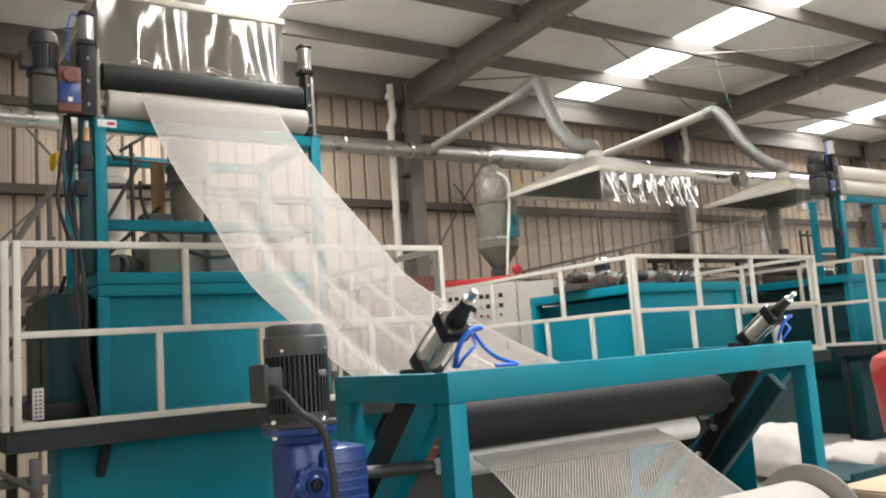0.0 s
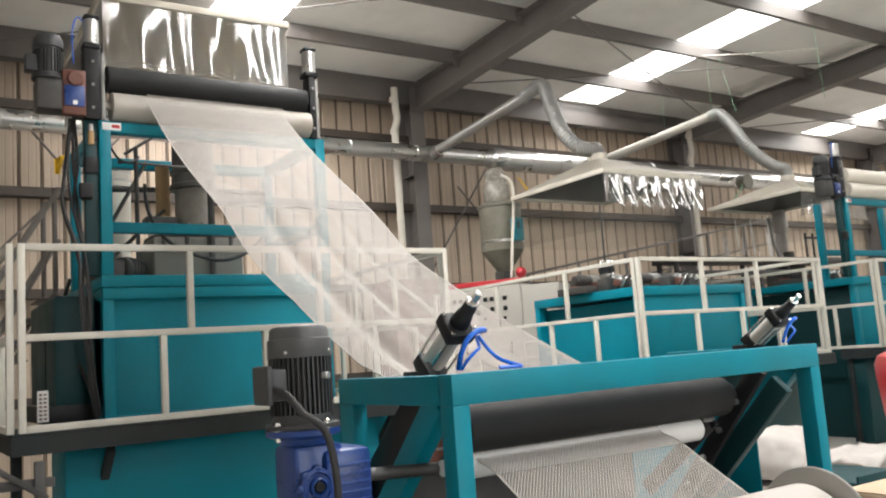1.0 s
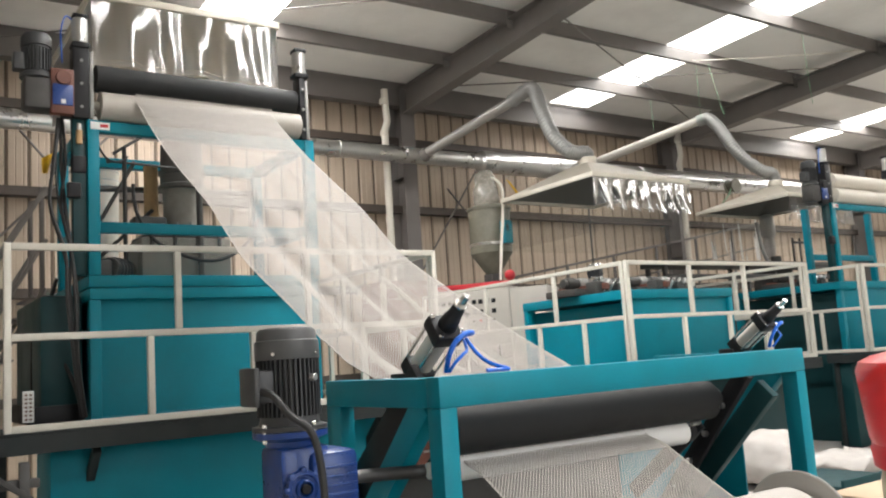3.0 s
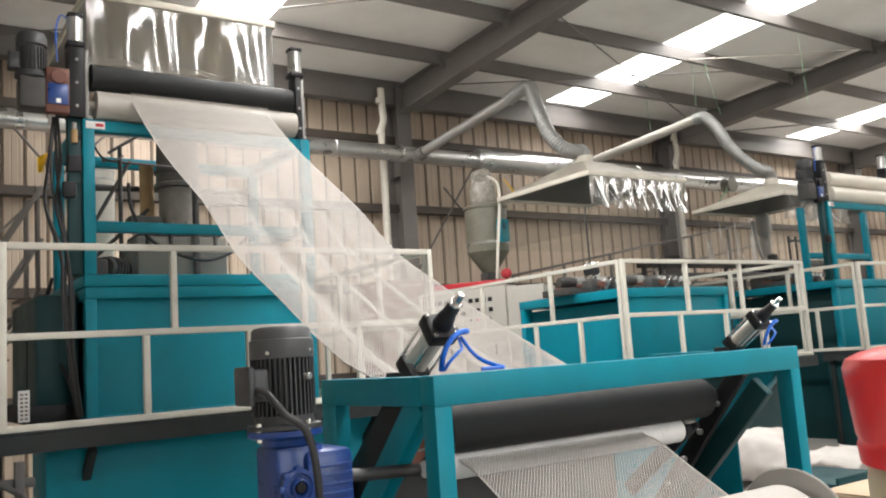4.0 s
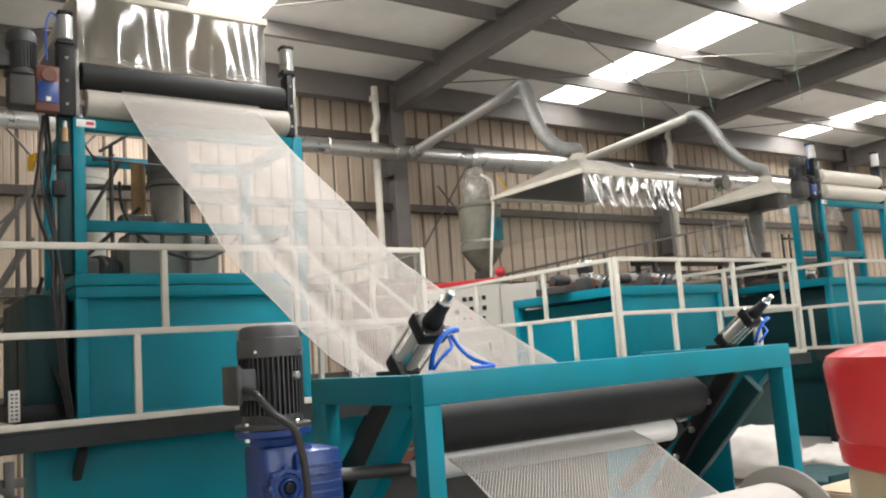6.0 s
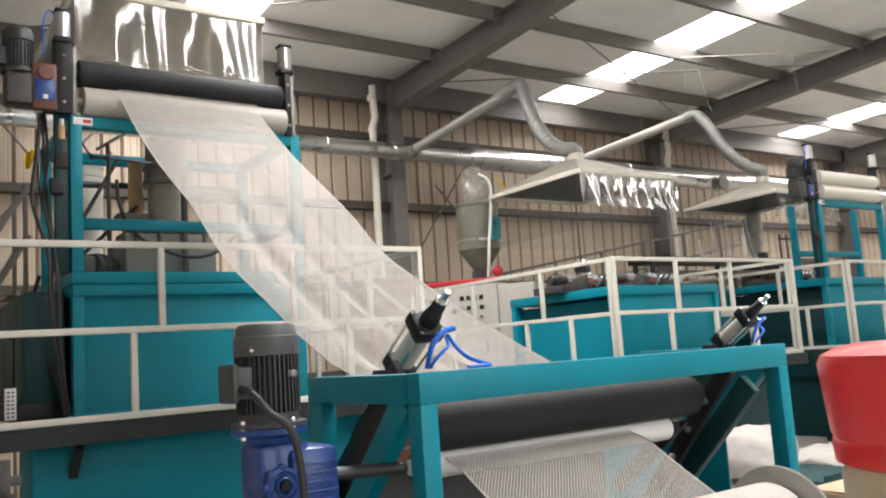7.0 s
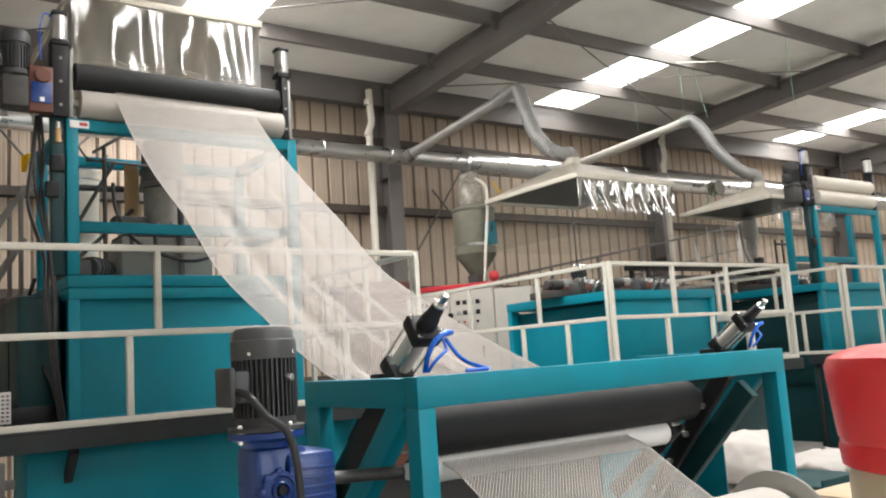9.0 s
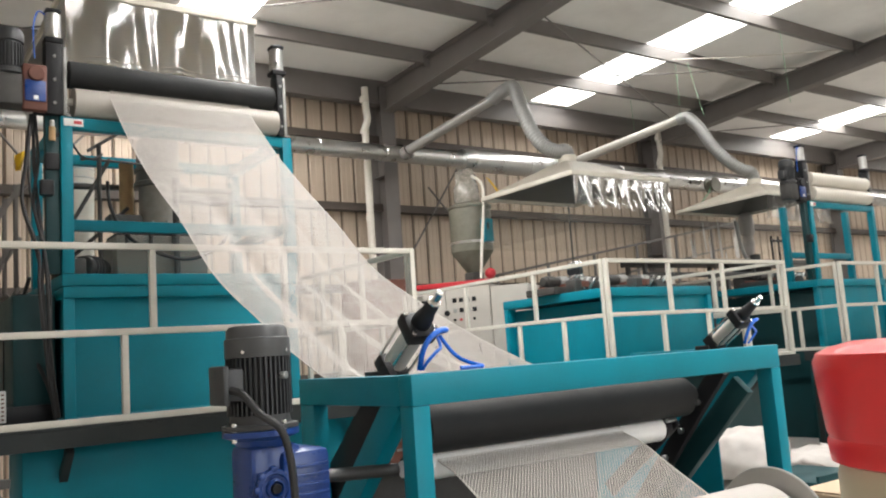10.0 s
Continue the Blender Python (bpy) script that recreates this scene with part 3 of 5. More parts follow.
def nip_frame():
    f = thing("nip_frame", (FX0, FY0, 0), "bright teal welded square-tube frame that carries the nip rollers", "frame")
    w, h = 0.066, 0.10
    part("front_beam", one_box(FX0, FX1, FY0, FY0 + 0.08, FZ - h, FZ, bevel=0.005), TEAL, f)
    for x in (FX0, FX1 - w):
        part("front_post", one_box(x, x + w, FY0 + 0.001, FY0 + 0.079, 0, FZ - h), TEAL, f)
        part("side_beam", one_box(x + 0.001, x + w - 0.001, FY0 + 0.08, FY1, FZ - h, FZ - 0.002, bevel=0.005), TEAL, f)
        part("rear_post", one_box(x + 0.002, x + w - 0.002, FY1 - 0.115, FY1 - 0.001, 0, FZ - h), TEAL, f)
        part("brace", one_bar((x + w / 2, FY0 + 0.12, FZ - h + 0.015), (x + w / 2, FY1 - 0.105, 0.74), 0.10, w - 0.008, up=(1, 0, 0)), TEAL, f)
        part("foot", one_box(x - 0.02, x + w + 0.02, FY0 - 0.02, FY0 + 0.1, 0, 0.012), TEAL, f)
    part("rear_tie", one_box(FX0 + w, FX1 - w, FY1 - 0.07, FY1 - 0.01, 0.35, 0.43), TEAL, f)
    # inclined slide arms on both sides, inside the frame
    for x, s in ((FX0 + w + 0.026, 1), (3.118, -1)):
        a, b = (Vector((x, 2.36, 1.40)), Vector((x, 3.20, 0.70))) if s > 0 else (Vector((x, 2.135, 1.325)), Vector((x, 2.70, 0.66)))
        part("slide_arm", one_bar(a, b, 0.14 if s > 0 else 0.075, 0.03, up=(1, 0, 0)), BLACKSTEEL, f, "black inclined slide arm")
        # The channel's dark colour stands for its shade under the beam.
        part("backing_channel", one_bar((3.195, 2.085, 1.255), (3.195, 2.63, 0.70), 0.095, 0.04, up=(1, 0, 0)), GREENSHADE, f, "teal channel behind the slide arm, its shade in the colour") if s < 0 else None
        d = (b - a).normalized()
        for k in (0.18, 0.34, 0.50, 0.66):
            p = a + d * k
            part("bolt", one_rod(p + Vector((s * 0.014, 0, 0)), p + Vector((s * 0.032, 0, 0)), 0.014, seg=6), ALU, f)
    for x, xl in ((1.665, 1.665), (3.075, 2.945)):
        part("bearing_housing", one_rod((x, 2.30, 1.215), (x + 0.035, 2.30, 1.215), 0.055, seg=20), BLACKSTEEL, f)
        part("lower_bearing_housing", one_rod((xl, 2.34, 1.09), (xl + 0.04, 2.34, 1.09), 0.042, seg=20), BLACKSTEEL, f)
        part("bearing_bolt", one_rod((xl + 0.002, 2.30, 1.125), (xl + 0.055, 2.30, 1.125), 0.011, seg=6), ALU, f)
    part("lower_arm", one_bar((3.0, 2.30, 1.13), (3.0, 2.72, 0.80), 0.07, 0.02, up=(1, 0, 0)), BLACKSTEEL, f)
    part("side_sheet", one_box(FX1 - w + 0.01, FX1 - w + 0.02, 2.45, FY1 - 0.12, 0.45, 1.10, bevel=0.002), TEAL, f)
    # Dark sheet added so that the net hangs before a dark ground.
    part("rear_sheet", one_box(1.80, 3.05, FY1 - 0.085, FY1 - 0.075, 0.05, 1.0, bevel=0.002), DARKIRON, f, "dark rear sheet added to darken what shows through the net")
    part("rear_sheet", one_box(3.06, FX1 - w - 0.01, FY1 - 0.085, FY1 - 0.075, 0.05, 1.0, bevel=0.002), TEAL, f, "teal rear guard sheet")
    # Plate added to cover the bright floor below the net.
    part("dark_plate", one_box(FX0 + w, FX1 - w, FY0 - 0.35, FY1 - 0.12, 0.30, 0.33), DECK, f, "dark plate added below the net to darken its background")
    part("plate_rail", one_box(FX0 + w, FX1 - w, FY0 + 0.01, FY0 + 0.06, 0.24, 0.30), TEAL, f)
    pr = spin_roller("pressure_roller", 1.705, 3.06, 2.30, 1.215, 0.082, BLACK, f, "black rubber pressure roller")
    dr = spin_roller("drive_roller", 1.705, 2.935, 2.34, 1.09, 0.05, SILICONE, f, "white silicone drive roller")
    return f, [pr, dr]


frame_a, rollers_f = nip_frame()


def air_cylinder(x, y, z, spare=True, size=1.0):
    """Inclined pneumatic cylinder in the plane of the slide arm: square end blocks, tie rods, rod boot."""
    c = thing("pneumatic_cylinder", (x, y, z), "inclined pneumatic cylinder with black end blocks on the teal frame", "pneumatic cylinder", "nip cylinders")
    d = Vector((0, -0.82, 0.575)).normalized()
    p = Vector((x, y, z))
    bm = bmesh.new()
    rod(bm, p + d * 0.03, p + d * 0.20, 0.041, seg=28)
    part("barrel", bm, BARREL, c, "brushed aluminium barrel")
    up = (1, 0, 0)
    part("lower_block", one_bar(p - d * 0.03, p + d * 0.03, 0.095, 0.095, bevel=0.008, up=up), BLACKSTEEL, c)
    part("upper_block", one_bar(p + d * 0.20, p + d * 0.255, 0.11, 0.11, bevel=0.010, up=up), BLACKSTEEL, c)
    n = Vector((1, 0, 0)).cross(d)
    for sx in (-1, 1):
        for sn in (-1, 1):
            o = Vector((sx * 0.042, 0, 0)) + n * sn * 0.042
            part("tie_rod", one_rod(p + o + d * 0.028, p + o + d * 0.202, 0.006, seg=8), CHROME, c)
            part("screw", one_rod(p + o + d * 0.254, p + o + d * 0.262, 0.009, seg=8), CHROME, c)
    bm = bmesh.new()
    lathe(bm, p + d * 0.255, p + d * 0.37, [(0, 0.034), (0.006, 0.036), (0.05, 0.031), (0.055, 0.027), (0.105, 0.024), (0.112, 0.020)], 20)
    part("rod_gland", bm, BLACKSTEEL, c)
    part("lock_ring", one_rod(p + d * 0.365, p + d * 0.378, 0.025, seg=16), CHROME, c)
    part("piston_rod", one_rod(p + d * 0.375, p + d * 0.42, 0.014, seg=14), CHROME, c)
    part("foot_bracket", one_box(x - 0.06, x + 0.06, y - 0.0, y + 0.10, z - 0.075, z - 0.01, bevel=0.006), BLACKSTEEL, c)
    part("fitting", one_rod(p + d * 0.225 + Vector((0.05, 0, 0)), p + d * 0.225 + Vector((0.085, 0, 0)), 0.010, seg=10), CHROME, c)
    # one hose loops before the barrel, the other lies in a flat loop on the beam
    loop = ((0.082, -0.185, 0.115), (0.085, -0.24, 0.118), (0.045, -0.265, 0.118), (0.0, -0.262, 0.092), (-0.022, -0.245, 0.045), (-0.022, -0.22, -0.012))
    part("air_hose", one_tube([p + Vector(q) for q in loop], 0.0095, seg=10), HOSE, c, "looped blue air hose")
    if spare:
        lying = ((0.085, -0.20, 0.10), (0.092, -0.245, 0.05), (0.10, -0.29, 0.018), (0.12, -0.315, 0.002), (0.145, -0.33, -0.008), (0.15, -0.35, -0.013), (0.12, -0.355, -0.014), (0.06, -0.345, -0.014))
        part("air_hose", one_tube([p + Vector(q) for q in lying], 0.007, seg=8), HOSE, c, "blue air hose lying on the beam")
    cross = ((0.075, -0.20, 0.095), (0.05, -0.25, 0.06), (0.015, -0.275, 0.045), (-0.02, -0.27, 0.015), (-0.03, -0.25, -0.012))
    part("air_hose", one_tube([p + Vector(q) for q in cross], 0.006, seg=8), HOSE, c, "blue air hose")
    c.scale = (size, size, size)
    return c


air_cylinder(1.748, 2.52, 1.43)
air_cylinder(3.46, 2.41, 1.43, spare=False, size=0.80)


def nip_motor():
    """Vertical electric motor on a worm gearbox, flanged to the roller shaft."""
    g = thing("geared_motor", (1.175, 2.40, 0.95), "charcoal finned electric motor on a blue worm gearbox", "geared motor")
    cx, cy = 1.183, 2.40
    stator = part("stator", one_rod((cx, cy, 1.315), (cx, cy, 1.50), 0.082, seg=40), MOTOR, g)
    for i in range(40):
        a = 2 * math.pi * i / 40
        bm = bmesh.new()
        box(bm, -0.011, 0.011, -0.0024, 0.0024, -0.09, 0.09, bevel=0)
        bm.transform(Matrix.Translation((cx + 0.090 * math.cos(a), cy + 0.090 * math.sin(a), 1.408)) @ Matrix.Rotation(a, 4, "Z"))
        part("cooling_fin", bm, MOTOR, stator, smooth=0)
    bm = bmesh.new()
    lathe(bm, (cx, cy, 1.495), (cx, cy, 1.60), [(0, 0.101), (0.003, 0.103), (0.058, 0.102), (0.062, 0.096), (0.088, 0.094), (0.098, 0.086), (0.102, 0.070)], 44)
    part("fan_cover", bm, MOTORLID, g, "grey painted fan cover")
    for a in (0.6, 2.2, 3.9, 5.3):
        p = Vector((cx + 0.103 * math.cos(a), cy + 0.103 * math.sin(a), 1.512))
        part("screw", one_rod(p, p + Vector((0.008 * math.cos(a), 0.008 * math.sin(a), 0)), 0.006, seg=8), CHROME, g)
    p = Vector((cx + 0.095 * math.cos(-1.2), cy + 0.095 * math.sin(-1.2), 1.435))
    part("ring_bolt", one_rod(p, p + Vector((0.012, -0.02, 0)), 0.012, seg=10), ALU, g)
    bm = bmesh.new()
    box(bm, cx - 0.13, cx - 0.075, cy - 0.075, cy + 0.035, 1.365, 1.465, bevel=0.010)
    box(bm, cx - 0.146, cx - 0.126, cy - 0.085, cy + 0.045, 1.355, 1.475, bevel=0.008)
    part("terminal_box", bm, MOTOR, g)
    bm = bmesh.new()
    lathe(bm, (cx, cy, 1.272), (cx, cy, 1.318), [(0, 0.085), (0.003, 0.118), (0.016, 0.118), (0.02, 0.096), (0.046, 0.092)], 40)
    part("motor_flange", bm, MOTOR, g)
    for i in range(4):
        a = 0.35 + i * math.pi / 2
        p = Vector((cx + 0.106 * math.cos(a), cy + 0.106 * math.sin(a), 1.24))
        part("flange_bolt", one_rod(p, p + Vector((0, 0, 0.06)), 0.008, seg=6), CHROME, g)
    bm = bmesh.new()
    lathe(bm, (cx, cy, 1.222), (cx, cy, 1.272), [(0, 0.075), (0.02, 0.085), (0.032, 0.118), (0.05, 0.118)], 40)
    box(bm, cx - 0.072, cx + 0.10, cy - 0.085, cy + 0.085, 0.98, 1.225, bevel=0.022)
    box(bm, cx + 0.02, cx + 0.185, cy - 0.11, cy + 0.11, 0.985, 1.205, bevel=0.025)
    gearbox = part("gearbox", bm, BLUE, g, "blue enamelled cast worm gearbox")
    for k in range(6):
        part("casing_rib", one_box(cx + 0.05, cx + 0.172, cy - 0.118, cy - 0.108, 1.01 + 0.028 * k, 1.02 + 0.028 * k, bevel=0.002), BLUE, gearbox)
    bm = bmesh.new()
    lathe(bm, (cx - 0.005, cy - 0.085, 1.10), (cx - 0.005, cy - 0.14, 1.10), [(0, 0.056), (0.01, 0.058), (0.02, 0.055), (0.024, 0.044), (0.018, 0.040), (0.018, 0.030), (0.03, 0.028), (0.034, 0.022), (0.022, 0.016), (0.02, 0.004)], 28)
    cover = part("end_cover", bm, BLUE, g, "lobed blue end cover with a hollow shaft")
    part("shaft_bore", one_rod((cx - 0.005, cy - 0.10, 1.10), (cx - 0.005, cy - 0.122, 1.10), 0.015, seg=20), BLACKSTEEL, cover)
    for i in range(8):
        a = 2 * math.pi * i / 8
        bm = bmesh.new()
        box(bm, cx - 0.005 + 0.054 * math.cos(a) - 0.012, cx - 0.005 + 0.054 * math.cos(a) + 0.012, cy - 0.108, cy - 0.086, 1.10 + 0.054 * math.sin(a) - 0.012, 1.10 + 0.054 * math.sin(a) + 0.012, bevel=0.008)
        part("lobe", bm, BLUE, cover)
    part("output_shaft", one_rod((cx + 0.20, cy, 1.10), (1.72, cy - 0.03, 1.085), 0.022), DARKIRON, g)
    part("torque_foot", one_box(cx - 0.09, cx + 0.19, cy - 0.08, cy + 0.08, 0.945, 0.985), BLACKSTEEL, g)
    part("pedestal", one_box(cx - 0.07, cx + 0.17, cy - 0.07, cy + 0.07, 0.0, 0.945), TEAL, g)
    part("power_cable", one_tube([(cx - 0.12, cy - 0.075, 1.40), (cx - 0.10, cy - 0.12, 1.385), (cx - 0.06, cy - 0.15, 1.325), (cx - 0.01, cy - 0.17, 1.28), (cx + 0.015, cy - 0.175, 1.20), (cx + 0.025, cy - 0.18, 1.05), (cx + 0.02, cy - 0.18, 0.80)], 0.012, seg=10), CABLE, g, "black power cable")
    return g


nip_motor()


# ---- net web ----
NET_X0, NET_X1 = 1.645, 2.70
PROFILE = [(6.02, 3.53), (5.965, 3.44), (5.45, 3.045), (4.62, 2.49), (4.16, 2.13), (3.72, 1.885), (3.40, 1.715), (3.08, 1.560), (2.76, 1.415), (2.50, 1.29), (2.36, 1.155)]
DROP = [(2.31, 1.135), (2.285, 1.105), (2.20, 1.075), (2.05, 0.985), (1.90, 0.895), (1.74, 0.80)]


def dense(profile, n):
    pts = smooth_path([(0, y, z) for y, z in profile], 24)
    run = [0.0]
    for a, b in zip(pts, pts[1:]):
        run.append(run[-1] + (b - a).length)
    out = []
    for i in range(n + 1):
        s = run[-1] * i / n
        k = max(j for j in range(len(run)) if run[j] <= s + 1e-9)
        k = min(k, len(pts) - 2)
        f = (s - run[k]) / max(run[k + 1] - run[k], 1e-9)
        out.append(pts[k].lerp(pts[k + 1], f))
    return out, run[-1]


def strand(verts, faces, a, b, w, n):
    """A three-sided plastic strand from a to b."""
    d = (b - a).normalized()
    s = n.cross(d)
    i = len(verts)
    for p in (a, b):
        verts += [tuple(p + s * w * 0.5), tuple(p - s * w * 0.5), tuple(p + n * w * 0.6)]
    faces += [(i, i + 1, i + 4, i + 3), (i + 1, i + 2, i + 5, i + 4), (i + 2, i, i + 3, i + 5)]


def net_band(name, parent, path, x0, x1, cell, width, ripple, layers=2):
    """One stretch of the flattened tubular net: two layers of diamond mesh and two doubled selvedges."""
    verts, faces = [], []
    L = len(path) - 1
    full = x1 - x0
    cols = int(round((x1 - x0) / cell))
    cx = (x1 - x0) / cols
    mid = path[L // 2]
    centre = Vector(((x0 + x1) / 2, mid.y, mid.z))
    for layer in range(layers):
        grid = []
        for j in range(L + 1):
            d = (path[min(j + 1, L)] - path[max(j - 1, 0)]).normalized()
            nrm = Vector((1, 0, 0)).cross(d)
            row = []
            # the layers lie offset near the tower and mesh for mesh lower down
            off = layer * (0.28 + 0.27 * max(0.0, min(1.0, (path[j].y - 3.9) / 1.1)))
            for i in range(cols + 1):
                x = min(x1, max(x0, x0 + cx * (i + (0.5 if j % 2 else 0.0) + off)))
                x = x1 - (x1 - x) * (1 - neck(path[j].y) / full)
                h = ripple(x, path[j]) + layer * 0.006
                row.append(Vector((x, path[j].y, path[j].z)) + nrm * h - centre)
            grid.append((row, nrm))
        for j in range(L):
            (r0, n0), (r1, _) = grid[j], grid[j + 1]
            for i in range(cols + 1):
                k = i if j % 2 == 0 else i + 1
                for kk in (k, k - 1):
                    if 0 <= kk <= cols and (r1[kk] - r0[i]).length > 0.003:
                        strand(verts, faces, r0[i], r1[kk], width, n0)
            for edge in (0, cols):
                strand(verts, faces, r0[edge], r1[edge], width * 2.6, n0)
    me = bpy.data.meshes.new(name)
    me.from_pydata(verts, [], faces)
    me.materials.append(NETMAT)
    ob = new(name, me)
    ob.parent = parent
    ob.location = centre - ORIGIN[parent]
    ORIGIN[ob] = centre
    return ob


def neck(y):
    """How far the west selvedge draws in, in metres."""
    f = max(0.0, min(1.0, (5.2 - y) / 1.9))
    return (0.14 * f * f * (3 - 2 * f)) if y > 2.36 else 0.0


def web_ripple(x, p):
    """Slack folds that run down the web: soft waves, two sharper creases and a selvedge lift shaped to the camera's
    view.
    """
    u = (x - NET_X0) / (NET_X1 - NET_X0)
    f = max(0.0, min(1.0, (5.6 - p.y) / 1.5)) * max(0.0, min(1.0, (p.y - 2.35) / 0.5))
    wave = 0.012 * math.sin(7 * u + 0.9 * p.y) + 0.006 * math.sin(15 * u - 1.4 * p.y) + 0.05 * (u - 0.5) ** 2
    crease = 0.034 * math.exp(-((u - 0.30 - 0.03 * math.sin(2.1 * p.y)) / 0.055) ** 2)
    crease += 0.016 * math.exp(-((u - 0.53 - 0.02 * math.sin(1.7 * p.y + 1)) / 0.035) ** 2)
    crease += 0.012 * math.exp(-((u - 0.72 + 0.03 * math.sin(1.3 * p.y)) / 0.03) ** 2)
    edge_lift = 0.13 * (1 - u) ** 2 * max(0.0, min(1.0, (4.6 - p.y) / 1.2)) * max(0.0, min(1.0, (p.y - 2.4) / 0.7))
    return f * (wave + crease) + edge_lift


def drop_ripple(x, p):
    """Shallow cross waves of the net below the nip."""
    f = max(0.0, min(1.0, (2.2 - p.y) / 0.25))
    return f * (0.003 * math.sin(14 * x + 9 * p.y) + 0.002 * math.sin(31 * x - 12 * p.y))


net = thing("plastic_net", (2.17, 6.0, 3.4), "white diamond-mesh plastic net running from tower to nip rollers", "plastic net")
CELL, ROWS = 0.0135, 15
path_all, run_len = dense(PROFILE, 28 * ROWS)
BANDS = []
for _i in range(28):
    seg_path = path_all[_i * ROWS:(_i + 1) * ROWS + 1]
    BANDS.append((net_band("net_band", net, seg_path, NET_X0, NET_X1, CELL, 0.0024, web_ripple), (_i + 0.5) / 28, seg_path))
drop_all, _ = dense(DROP, 80)
for _i in range(4):
    net_band("net_band", net, drop_all[_i * 20:_i * 20 + 21], 1.77, 2.67, 0.0135, 0.0028, drop_ripple, 1)


# ---- winder in front ----
def winder():
    w = thing("net_winder", (2.1, 1.6, 0), "winder with a white net roll and a round steel flange", "winder")
    y, z = 1.64, 0.80
    bm = bmesh.new()
    lathe(bm, (1.70, y, z), (2.64, y, z), [(0, 0.04), (0.001, 0.155), (0.01, 0.165), (0.92, 0.165), (0.938, 0.155), (0.94, 0.04)], 48)
    roll = part("net_roll", bm, NETMAT, w, "white wound roll of net", at=(2.17, y, z))
    bm = bmesh.new()
    lathe(bm, (2.66, y, z), (2.672, y, z), [(0, 0.211), (0.003, 0.215), (0.009, 0.215), (0.012, 0.211)], 64)
    disc = part("flange", bm, DISC, w, "round grey steel flange", at=(2.666, y, z))
    part("shaft", one_rod((1.45, y, z), (2.95, y, z), 0.025), GREYCYL, w)
    for x in (1.42, 2.93):
        part("stand", one_box(x, x + 0.06, y - 0.04, y + 0.04, 0, z + 0.04), TEAL, w)
        part("stand_foot", one_box(x - 0.02, x + 0.08, y - 0.22, y + 0.22, 0, 0.05), TEAL, w)
    return w, roll, disc


winder_a, wind_roll, wind_disc = winder()


